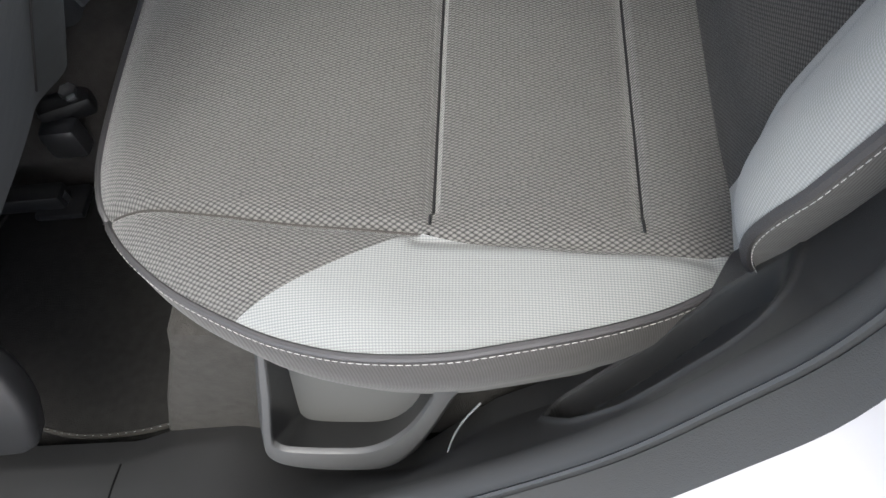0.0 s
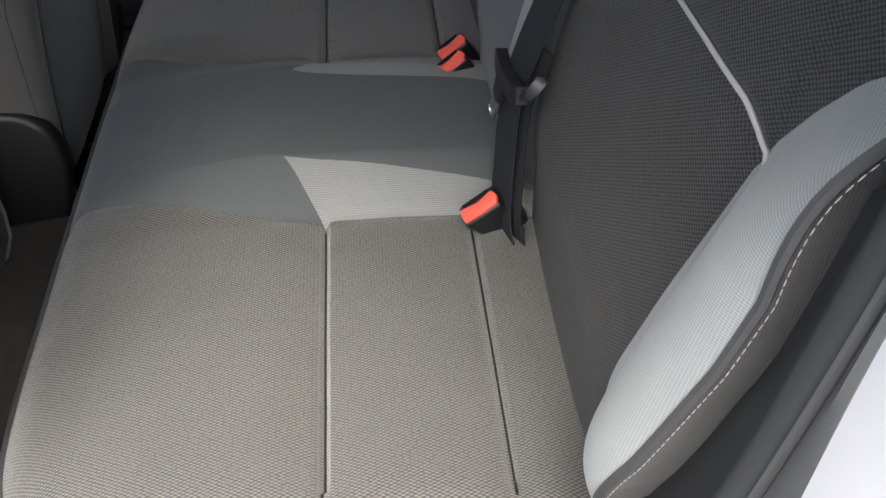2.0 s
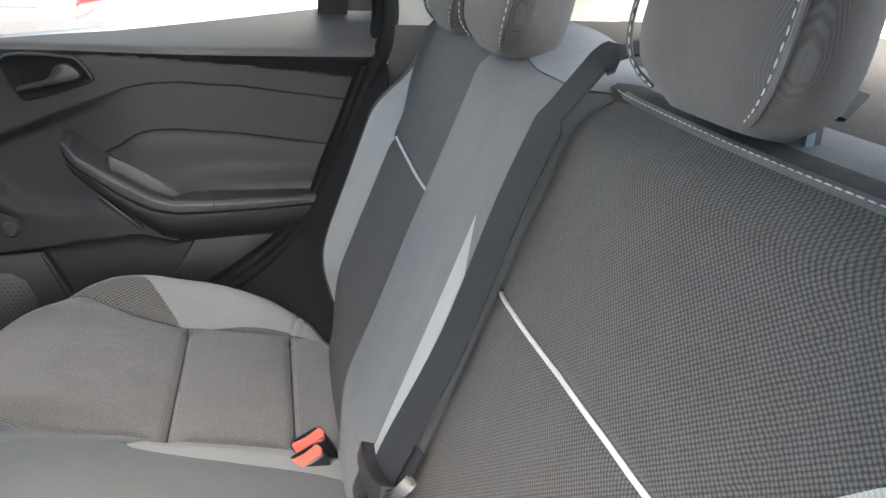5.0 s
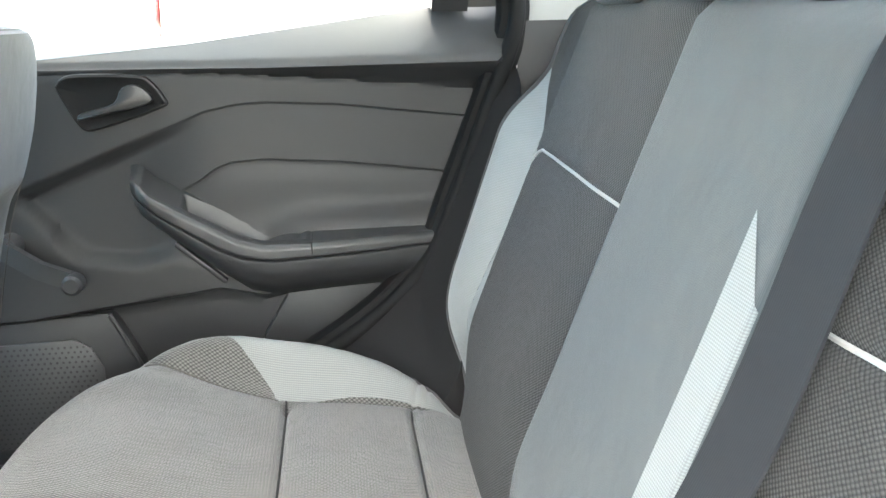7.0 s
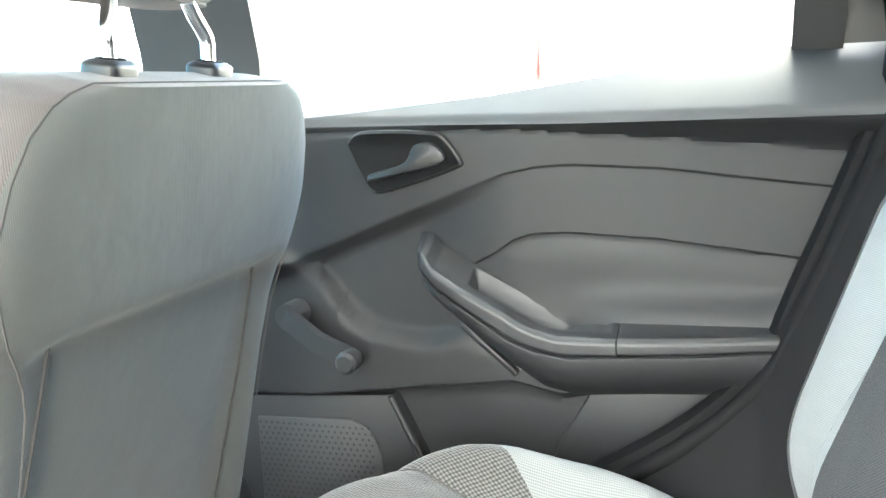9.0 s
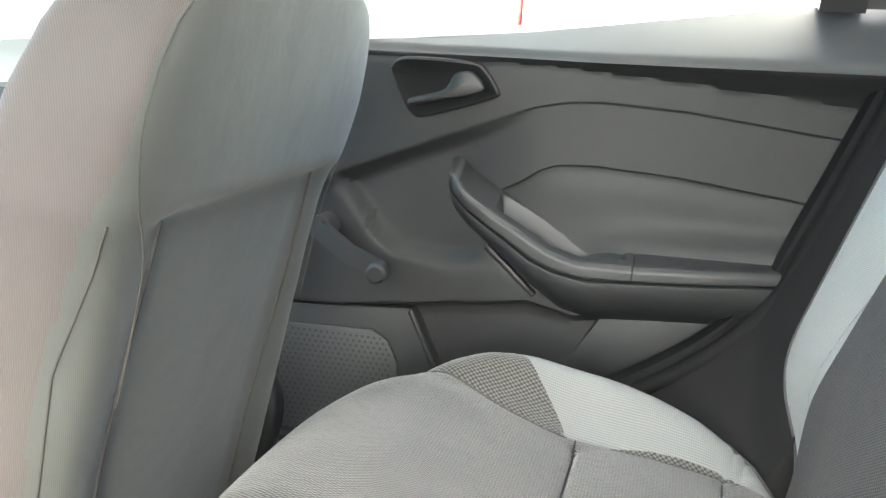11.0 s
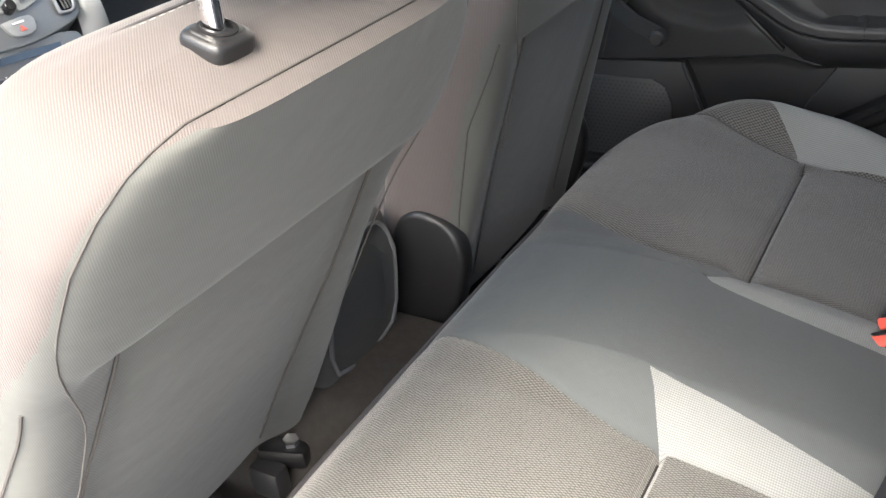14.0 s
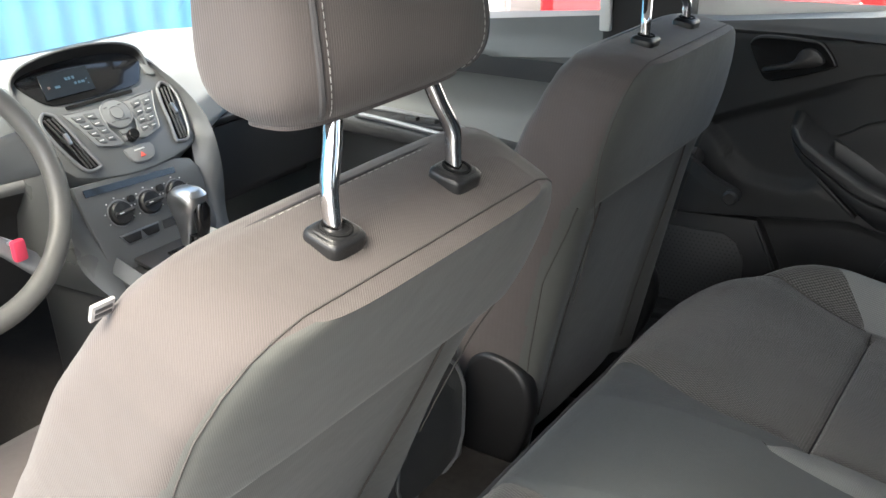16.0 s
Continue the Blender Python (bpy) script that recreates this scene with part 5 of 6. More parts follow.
        tagged(part("stitching", stitches([p + Vector((0.0022, -0.006 * s, 0.0)) for p in line], 0.0040, 0.0014, 0.0007), THREAD, hr, "pale thread"), kind="stuff")
    return seat


def headrest_size(t):
    s = max((1 - abs(2 * t - 1) ** 5) ** 0.4, 0.5)
    return lerp(0.248, 0.196, t) * (0.55 + 0.45 * s), lerp(0.128, 0.088, t) * s


# ---- driver's door ----

ndoor = thing("front_door", (-1.2, -0.76, 0.1), "closed front driver door with charcoal trim", "car door")
part("trim_panel", surface(lambda u, v: Vector((lerp(-1.75, -0.64, u), -0.745 + 0.02 * sstep(0.6, 0.8, lerp(0.02, 0.80, v)), lerp(0.02, 0.80, v))), 20, 16), PLASTIC_DOOR, ndoor)
part("outer_skin", surface(lambda u, v: Vector((lerp(-1.8, -0.62, u), -0.86 + 0.02 * v, lerp(0.0, 0.80, v))), 10, 6), PAINT, ndoor)
part("belt_roll", band([(-1.75, -0.79, 0.80), (-0.62, -0.79, 0.80)], Vector((0, 0, 1)), 0.12, 0.012), PLASTIC, ndoor)

driver = front_seat(-0.391, -0.200, 27.5, "warm grey cloth driver seat with raised head restraint", 0.085, crease=0.775, foot=1.20)
front_seat(0.348, -0.128, 13.5, "warm grey cloth passenger seat with raised head restraint", 0.066, -0.10)

# rear end of the inner seat rail beside the tunnel
part("rail_bracket", rbox((0.07, 0.035, 0.03), (-0.255, -0.165, 0.150), 0.008, Matrix.Rotation(radians(18), 4, "Z")), PLASTIC_BLACK, driver)
part("rail_end", rbox((0.05, 0.03, 0.05), (-0.262, -0.195, 0.125), 0.008), STEEL, driver)
part("rail_bolt", tube([(-0.246, -0.160, 0.160), (-0.244, -0.161, 0.174)], 0.011, 6), SATIN, driver)

# ---- dashboard ----
dash = thing("dashboard", (-1.2, 0, 0.3), "charcoal dashboard with central display, vents and controls", "dashboard")


def dash_top(u, v):
    y = lerp(-0.72, 0.72, v)
    bulge = 0.12 * math.exp(-((y - 0.03) / 0.29) ** 4)
    prof = [(-1.66, 0.655), (-1.35, 0.69), (-1.14, 0.718), (-1.06, 0.698), (-1.00, 0.652), (-0.985, 0.605), (-1.05, 0.54), (-1.12, 0.35)]
    s = u * (len(prof) - 1)
    k = min(int(s), len(prof) - 2)
    x, z = lerp(prof[k][0], prof[k + 1][0], s - k), lerp(prof[k][1], prof[k + 1][1], s - k)
    return Vector((x + bulge * sstep(-1.4, -1.1, x), y, z + 0.012 * math.exp(-(y / 0.25) ** 2)))


part("dash_pad", surface(lambda u, v: dash_top(0.74 * u, v), 42, 60), DASH_PAD_GLARE, dash, "soft grey dash pad with windscreen glare in its colour")
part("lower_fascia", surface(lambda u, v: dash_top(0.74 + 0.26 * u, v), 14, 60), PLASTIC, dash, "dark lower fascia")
STACK = Matrix.Translation((-0.820, 0.018, 0.628)) @ Matrix.Rotation(radians(-38), 4, "Y")
LOWER = Matrix.Translation((-0.785, 0.008, 0.545)) @ Matrix.Rotation(radians(-20), 4, "Y")


def plate(outline, lo, hi, bevel=0.003, m=STACK):
    return placed(slab(outline, "x", lo, hi, bevel), m)


MID = 0.012


def mirrored(pts):
    return [(2 * MID - y, z) for y, z in pts]


body = [(-0.112, -0.006), (-0.132, 0.03), (-0.142, 0.10), (-0.138, 0.155), (-0.11, 0.185), (0.0, 0.196), (0.105, 0.180), (0.142, 0.155), (0.153, 0.102), (0.142, 0.03), (0.118, -0.014), (0.02, -0.030), (-0.06, -0.023)]
part("stack_body", plate(smooth_outline(body), -0.16, 0.0, 0.006), STACK_GREY, dash, "grey centre stack")
recess = smooth_outline([(-0.098, 0.132), (-0.064, 0.1165), (0.068, 0.1165), (0.098, 0.134), (0.112, 0.166), (0.072, 0.184), (0.015, 0.191), (-0.065, 0.191), (-0.118, 0.172)])
part("display_recess", plate(recess, -0.004, 0.003, 0.001), GLOSS_BLACK, dash, "gloss black display recess")
brow = [Vector(STACK @ Vector((0.024 * math.sin(math.pi * k / 32) ** 0.8 + 0.002, -0.004 + 0.128 * math.cos(math.pi * k / 32), 0.142 + 0.056 * math.sin(math.pi * k / 32) ** 0.45))) for k in range(33)]
part("display_brow", tube(brow, 0.0024, 8), STACK_GREY, dash)


def hood_inside(u, v):
    a = math.pi * u
    p = STACK @ Vector((-0.002, -0.004 + 0.122 * math.cos(a), 0.138 + 0.050 * math.sin(a) ** 0.45))
    return p.lerp(brow[round(u * 32)], v)


def hood_outside(u, v):
    p = brow[round(u * 32)]
    q = Vector((p.x - 0.16, p.y * 1.20, min(p.z - 0.004, 0.722)))
    return p.lerp(q, v) + Vector((0, 0, 0.010 * math.sin(math.pi * v)))


part("hood_lining", surface(hood_inside, 32, 6), PLASTIC_BLACK, dash, "black display hood lining")
part("hood_skin", surface(hood_outside, 32, 8), DASH_PAD_GLARE, dash)
disp = part("display", plate([(-0.086, 0.128), (0.004, 0.128), (0.010, 0.172), (-0.080, 0.172)], 0.004, 0.006, 0.0), SCREEN, dash, "dim blue car display")


def glowing(name, colour, strength):
    m = bpy.data.materials.new(name)
    m.use_nodes = True
    b = m.node_tree.nodes["Principled BSDF"]
    b.inputs["Base Color"].default_value = (0.02, 0.04, 0.06, 1)
    b.inputs["Emission Color"].default_value = (*colour, 1)
    b.inputs["Emission Strength"].default_value = strength
    return m


GLOW = glowing("display_glow", (0.15, 0.45, 0.75), 0.035)
AMBER = glowing("amber_glow", (1.0, 0.35, 0.05), 0.05)
for y, z, w, h in ((-0.057, 0.144, 0.009, 0.004), (-0.036, 0.154, 0.004, 0.005), (-0.030, 0.154, 0.004, 0.005), (-0.023, 0.154, 0.004, 0.005), (-0.024, 0.144, 0.004, 0.004), (-0.017, 0.144, 0.004, 0.004),
                   (-0.010, 0.144, 0.006, 0.004), (-0.002, 0.148, 0.002, 0.002), (-0.002, 0.140, 0.002, 0.002)):
    part("display_figures", plate([(y - w / 2, z), (y + w / 2, z), (y + w / 2, z + h), (y - w / 2, z + h)], 0.006, 0.0068, 0.0), GLOW, disp)
part("warning_dot", plate([(-0.074, 0.146), (-0.070, 0.146), (-0.070, 0.150), (-0.074, 0.150)], 0.006, 0.0068, 0.0), AMBER, disp)
part("disc_slot", plate([(-0.062, 0.106), (0.066, 0.106), (0.066, 0.1115), (-0.062, 0.1115)], -0.002, 0.003, 0.0), GLOSS_BLACK, dash)
# radio: two button wings round a round control
wing = [(-0.077, 0.099), (-0.062, 0.066), (-0.052, 0.036), (-0.043, 0.030), (-0.006, 0.023), (-0.015, 0.056), (-0.013, 0.091), (-0.030, 0.096)]
for pts in (wing, mirrored(wing)):
    out = smooth_outline(pts, 3)
    w = part("button_wing", plate(out, -0.002, 0.004, 0.0015), BUTTON, dash, "pale grey button wing")
    part("wing_edge", tube([STACK @ Vector((0.0042, y, z)) for y, z in out + out[:1]], 0.0009, 5), SILVER, w)
    s = 1 if pts is wing else -1
    for k in range(4):
        z0, y0, y1 = 0.086 - 0.015 * k, -0.066 + 0.006 * k, -0.024 + 0.003 * k
        for a, b in ((y0, lerp(y0, y1, 0.47)), (lerp(y0, y1, 0.53), y1)):
            q = [(a, z0 + 0.005), (b, z0 + 0.002), (b, z0 - 0.009), (a + 0.004, z0 - 0.006)]
            part("radio_button", plate(q if s > 0 else mirrored(q), 0.003, 0.0062, 0.001), STACK_GREY, w)
            c = (a + b) / 2 if s > 0 else 2 * MID - (a + b) / 2
            part("button_mark", plate([(c - 0.004, z0 - 0.0032), (c + 0.004, z0 - 0.0032), (c + 0.004, z0 - 0.0018), (c - 0.004, z0 - 0.0018)], 0.0060, 0.0066, 0.0), WHITE_INK, w)
dial = part("round_control", placed(tube([(0.0, MID, 0.076), (0.005, MID, 0.076), (0.0065, MID, 0.076)], lambda t: 0.0275 if t < 0.8 else 0.025, 32), STACK), BUTTON, dash, "round radio control")
for rad, wid, mat_ in ((0.0268, 0.0011, SILVER), (0.013, 0.0012, SILVER)):
    ring = [Vector(STACK @ Vector((0.0066, MID + rad * math.cos(a), 0.076 + rad * math.sin(a)))) for a in np.linspace(0, 2 * math.pi, 33)]
    part("dial_ring", tube(ring, wid, 6), mat_, dial)
part("dial_button", placed(tube([(0.005, MID, 0.076), (0.009, MID, 0.076)], 0.011, 20), STACK), BUTTON, dial)
for k in range(4):
    a = math.pi * (0.25 + 0.5 * k)
    part("dial_mark", placed(rbox((0.001, 0.006, 0.0015), (0.0068, MID + 0.0195 * math.cos(a), 0.076 + 0.0195 * math.sin(a)), 0.0), STACK), STEEL, dial)
for k in range(2):
    part("radio_button", plate([(MID - 0.012, 0.047 - 0.011 * k), (MID + 0.013, 0.047 - 0.011 * k), (MID + 0.012, 0.038 - 0.011 * k), (MID - 0.010, 0.038 - 0.011 * k)], 0.0, 0.005, 0.001), BUTTON, dash)
part("volume_knob", placed(tube([(0.002, MID + 0.002, 0.030), (0.016, MID + 0.002, 0.030), (0.018, MID + 0.002, 0.030)], lambda t: 0.0095 if t < 0.9 else 0.008, 20), STACK), GLOSS_BLACK, dash)
hz = part("hazard_plate", plate(smooth_outline([(MID - 0.025, 0.012), (MID + 0.027, 0.012), (MID + 0.021, -0.014), (MID - 0.017, -0.014)], 3), -0.002, 0.005, 0.002), BUTTON, dash)
part("hazard_mark", plate([(MID - 0.004, -0.009), (MID + 0.007, -0.009), (MID + 0.0015, 0.000)], 0.005, 0.0062, 0.0), RED, hz, "red warning triangle")
part("hazard_bars", plate([(MID - 0.009, 0.004), (MID + 0.011, 0.004), (MID + 0.011, 0.0065), (MID - 0.009, 0.0065)], 0.005, 0.006, 0.0), WHITE_INK, hz)
part("lamp_button", plate(smooth_outline([(0.110, 0.152), (0.124, 0.146), (0.128, 0.128), (0.113, 0.132)], 2), 0.0, 0.004, 0.001), BUTTON, dash)
vent_right = [(0.113, 0.100), (0.128, 0.109), (0.141, 0.096), (0.142, 0.074), (0.131, 0.030), (0.116, -0.002), (0.094, -0.003), (0.090, 0.004), (0.099, 0.040), (0.104, 0.070)]
for sgn, pts in ((1, vent_right), (-1, mirrored(vent_right))):
    vent = smooth_outline(pts, 3)
    v = part("air_vent", plate(vent, -0.002, 0.002, 0.0), GLOSS_BLACK, dash, "black air vent with slats")
    part("vent_rim", tube([Vector(STACK @ Vector((0.004, y, z))) for y, z in vent + vent[:1]], 0.0030, 8), SILVER, v, "silver vent rim")
    for k in range(3):
        f = 0.25 + 0.25 * k
        lo, hi = lerp(0.094, 0.118, f), lerp(0.113, 0.142, f)
        pts3 = [(0.005, lo, 0.001), (0.0065, lerp(lo, hi, 0.40), 0.045), (0.005, hi, 0.098)]
        part("vent_slat", placed(tube([(x, y if sgn > 0 else 2 * MID - y, z) for x, y, z in spline(pts3, 6)], 0.0019, 6), STACK), PLASTIC, v)
    part("vent_tab", placed(rbox((0.007, 0.007, 0.020), (0.008, 0.118 if sgn > 0 else 2 * MID - 0.118, 0.056), 0.002), STACK), SATIN, v)
# climate controls
part("climate_panel", plate(smooth_outline([(-0.118, 0.072), (0.0, 0.064), (0.112, 0.056), (0.118, -0.02), (0.098, -0.095), (-0.085, -0.095), (-0.112, -0.02)], 3), -0.14, 0.0, 0.004, LOWER), STACK_GREY, dash)
part("card_slot", plate([(-0.104, 0.050), (0.070, 0.040), (0.072, 0.050), (-0.104, 0.062)], -0.002, 0.002, 0.0, LOWER), GLOSS_BLACK, dash)
for y in (-0.058, 0.0, 0.058):
    kn = part("climate_knob", placed(tube([(0, y, 0.009), (0.010, y, 0.009), (0.013, y, 0.009)], lambda t: 0.0195 if t < 0.7 else 0.017, 28), LOWER), PLASTIC_BLACK, dash, "black climate knob")
    part("knob_grip", placed(rbox((0.012, 0.033, 0.007), (0.018, y, 0.009), 0.003), LOWER), PLASTIC, kn)
    part("knob_mark", placed(rbox((0.001, 0.008, 0.0016), (0.0242, y - 0.010, 0.009), 0.0), LOWER), WHITE_INK, kn)
    ring = [Vector(LOWER @ Vector((0.002, y + 0.0215 * math.cos(a), 0.009 + 0.0215 * math.sin(a)))) for a in np.linspace(0, 2 * math.pi, 29)]
    part("knob_ring", tube(ring, 0.0014, 6), SILVER, kn)
    for k in range(7):
        a = math.pi * (-0.15 + 0.217 * k)
        part("scale_mark", placed(rbox((0.001, 0.0022, 0.0022), (0.0012, y + 0.0262 * math.cos(a), 0.009 + 0.0262 * math.sin(a)), 0.0), LOWER), WHITE_INK, kn)
for y in (-0.030, 0.029):
    part("push_button", placed(tube([(0, y, 0.025), (0.006, y, 0.025)], 0.0062, 16), LOWER), PLASTIC_BLACK, dash)
part("button_bank", plate([(-0.076, -0.025), (0.004, -0.026), (-0.004, -0.044), (-0.063, -0.045)], -0.001, 0.003, 0.001, LOWER), SILVER, dash)
for a, b in ((-0.072, -0.036), (-0.034, 0.000)):
    part("climate_button", plate([(a, -0.028), (b, -0.028), (b - 0.004, -0.042), (a + 0.008, -0.042)], 0.001, 0.006, 0.0015, LOWER), PLASTIC_BLACK, dash)
part("climate_button", plate([(0.010, -0.027), (0.062, -0.028), (0.058, -0.042), (0.008, -0.042)], 0.0, 0.004, 0.0015, LOWER), PLASTIC, dash)
# swept side cheeks from the hood down to the console
for s in (-1, 1):
    def cheek_outer(v):
        line = [(-0.900, 0.150, 0.745), (-0.845, 0.170, 0.695), (-0.802, 0.173, 0.645), (-0.783, 0.170, 0.57), (-0.782, 0.164, 0.49), (-0.745, 0.140, 0.435)]
        q = spline(line, 6)
        return q[round(v * (len(q) - 1))]

    def cheek_inner(v):
        line = [STACK @ Vector((-0.012, 0.118, 0.180)), STACK @ Vector((-0.006, 0.146, 0.135)), STACK @ Vector((-0.006, 0.146, 0.06)), STACK @ Vector((-0.010, 0.122, -0.012)), LOWER @ Vector((-0.010, 0.114, 0.0)), LOWER @ Vector((-0.004, 0.094, -0.09))]
        q = spline(line, 6)
        return q[round(v * (len(q) - 1))]

    def cheek(u, v, s=s):
        a, b = cheek_inner(v), cheek_outer(v)
        p = a.lerp(b, min(1.0, u * 1.6))
        p = p + Vector((0.010 * math.sin(math.pi * min(1.0, u * 1.6)), 0, 0))
        if u > 0.625:
            p = b + Vector((-0.20, -0.01, -0.02)) * ((u - 0.625) / 0.375)
        return Vector((p.x, s * p.y + (0.0 if s > 0 else 2 * MID), p.z))
    part("stack_cheek", surface(cheek, 16, 30), STACK_GREY, dash, "grey swept side of the centre stack")
# instrument cluster ahead of the wheel
part("cluster_hood", loft([[Vector((x, -0.36 + a, 0.735 + b)) for a, b in rring(w, h, 28, 2.6)] for x, w, h in ((-1.10, 0.30, 0.10), (-0.98, 0.36, 0.15), (-0.93, 0.38, 0.165))], caps=False), PLASTIC, dash)
part("cluster_face", placed(tube([(-0.96, -0.36, 0.735), (-0.955, -0.36, 0.735)], 0.06, 24), Matrix()), GLOSS_BLACK, dash)
for s in (-1, 1):
    ring = [Vector((-0.945, -0.36 + s * 0.085 + 0.052 * math.cos(a), 0.735 + 0.052 * math.sin(a))) for a in np.linspace(0, 2 * math.pi, 25)]
    part("gauge_ring", tube(ring, 0.004, 6), SATIN, dash)
part("glove_box", rbox((0.10, 0.44, 0.16), (-1.02, 0.45, 0.50), 0.02), PLASTIC, dash)
part("glove_ledge", rbox((0.10, 0.46, 0.014), (-0.99, 0.45, 0.595), 0.004), PLASTIC_BLACK, dash)

# ---- steering wheel ----
wheel = thing("steering_wheel", (-0.74, -0.36, 0.70), "black leather steering wheel with grey lower spoke", "steering wheel")
WM = Matrix.Translation((-0.735, -0.365, 0.690)) @ Matrix.Rotation(radians(-24), 4, "Y")
ring = [WM @ Vector((0, 0.183 * math.cos(a), 0.183 * math.sin(a))) for a in np.linspace(0, 2 * math.pi, 73)]
part("rim", tube(ring, 0.0155, 14, caps=False), LEATHER_SHEEN, wheel, "black leather rim, greyed for its sheen")
part("hub", placed(slab(smooth_outline([(-0.075, 0.05), (0.0, 0.065), (0.075, 0.05), (0.085, 0.0), (0.05, -0.06), (0.0, -0.07), (-0.05, -0.06), (-0.085, 0.0)], 3), "x", -0.05, 0.0, 0.015, 3), WM), STACK_GREY, wheel)
for s in (-1, 1):
    part("spoke", placed(loft([[Vector((-0.02 + a, s * y, z + b)) for a, b in rring(0.025, h, 14, 3)] for y, z, h in ((0.06, 0.015, 0.075), (0.11, 0.02, 0.06), (0.172, 0.02, 0.07))]), WM), STACK_GREY, wheel)
    part("spoke_trim", placed(loft([[Vector((-0.018 + a, s * y, z + b)) for a, b in rring(0.02, h, 14, 3)] for y, z, h in ((0.045, -0.055, 0.03), (0.075, -0.09, 0.035), (0.115, -0.138, 0.05))]), WM), SILVER, wheel, "silver lower spoke trim")
    part("spoke_button", placed(rbox((0.012, 0.03, 0.03), (0.0, s * 0.095, 0.02), 0.004), WM), GLOSS_BLACK, wheel)
part("column", tube([WM @ Vector((-0.03, 0, -0.01)), WM @ Vector((-0.30, 0, -0.03))], 0.055, 20), PLASTIC_BLACK, wheel)
part("stalk", tube([WM @ Vector((-0.07, 0.04, 0.02)), WM @ Vector((-0.06, 0.15, 0.04))], 0.007, 8), PLASTIC_BLACK, wheel)
key = thing("car_key", (-0.70, -0.275, 0.585), "red key fob in the ignition lock beside the wheel", "key")
part("fob", rbox((0.013, 0.020, 0.032), (-0.690, -0.279, 0.597), 0.005), make_mat("red_fob", (0.60, 0.05, 0.10), 0.45), key)
part("blade", rbox((0.05, 0.010, 0.004), (-0.722, -0.280, 0.605), 0.001), SATIN, key)
pedal = thing("brake_pedal", (-1.13, -0.33, 0.15), "ribbed rubber brake pedal under the dashboard", "pedal")
part("pad", rbox((0.02, 0.10, 0.06), (-1.13, -0.33, 0.16), 0.006, Matrix.Rotation(radians(-35), 4, "Y")), RUBBER, pedal)
for k in range(4):
    part("rib", rbox((0.006, 0.006, 0.055), (-1.121, -0.366 + 0.024 * k, 0.166), 0.002, Matrix.Rotation(radians(-35), 4, "Y")), STEEL, pedal)
part("arm", tube([(-1.14, -0.33, 0.17), (-1.22, -0.33, 0.32), (-1.24, -0.33, 0.48)], 0.010, 8), STEEL, pedal)

# ---- centre console ----
console = thing("centre_console", (-0.5, 0, 0.15), "charcoal centre console with silver edging and rear panel", "console")
REAR_FACE = smooth_outline([(-0.062, 0.392), (0.0, 0.399), (0.062, 0.392), (0.076, 0.345), (0.068, 0.222), (-0.068, 0.222), (-0.076, 0.345)], 3)
prof = [(-1.0, 0.12), (-1.0, 0.46), (-0.80, 0.475), (-0.62, 0.445), (-0.55, 0.40), (-0.50, 0.385), (-0.30, 0.420), (-0.232, 0.402), (-0.212, 0.345), (-0.235, 0.12)]
part("body", slab(prof, "y", -0.095, 0.095, 0.014, 3), CONSOLE_GREY, console)
part("gate_plate", rbox((0.20, 0.125, 0.008), (-0.685, 0.005, 0.466), 0.004, Matrix.Rotation(radians(9), 4, "Y")), STEEL, console, "satin gear gate plate")
part("gate_slot", rbox((0.12, 0.035, 0.004), (-0.675, 0.005, 0.471), 0.002, Matrix.Rotation(radians(9), 4, "Y")), GLOSS_BLACK, console)
for k in range(4):
    part("gate_mark", rbox((0.003, 0.004, 0.001), (-0.635 - 0.025 * k, -0.032, 0.4665 + 0.004 * k), 0.0, Matrix.Rotation(radians(9), 4, "Y")), WHITE_INK, console)
for s in (-1, 1):
    edge = spline([(-0.80, s * 0.085, 0.486), (-0.70, s * 0.098, 0.472), (-0.60, s * 0.094, 0.45), (-0.53, s * 0.080, 0.40)], 5)
    part("silver_edge", band(edge, Vector((0, s * 0.7, 0.7)), 0.024, 0.010), SILVER, console, "silver edge strip")
RP = [Vector((-0.209 - 0.11 * max(0, 0.345 - z) - 0.30 * max(0, z - 0.350), y, z)) for y, z in REAR_FACE + REAR_FACE[:1]]
rear_mid = sum(RP[:-1], Vector()) / (len(RP) - 1)
part("rear_panel", surface(lambda u, v: lerp(rear_mid, RP[round(u * (len(RP) - 1))], v), len(RP) - 1, 4), CONSOLE_GREY, console, "dark rear panel")
part("rear_panel_edge", tube(RP, 0.0035, 6), SILVER, console, "worn silver edge round the rear panel")
shifter = part("gear_lever", tube([(-0.670, 0.0, 0.465), (-0.668, 0.0, 0.50), (-0.665, 0.0, 0.525)], lambda t: 0.016 - 0.004 * t, 12), GLOSS_BLACK, console)
knob = part("gear_knob", loft([[Vector((-0.672 + 0.35 * (0.60 - z) * -0.4 + a, b, z)) for a, b in rring(w, d, 28, 2.6)] for z, w, d in ((0.505, 0.024, 0.024), (0.525, 0.030, 0.028), (0.545, 0.042, 0.036), (0.565, 0.060, 0.046), (0.580, 0.070, 0.050), (0.592, 0.066, 0.046), (0.600, 0.048, 0.032), (0.603, 0.022, 0.014))]), SATIN, shifter, "satin silver gear knob")
part("knob_inlay", loft([[Vector((-0.646 + 0.10 * (z - 0.55) + a, b, z)) for a, b in rring(w, d, 18, 2.6)] for z, w, d in ((0.525, 0.012, 0.020), (0.545, 0.018, 0.026), (0.570, 0.020, 0.028), (0.582, 0.010, 0.016))]), GLOSS_BLACK, knob, "gloss black inlay")
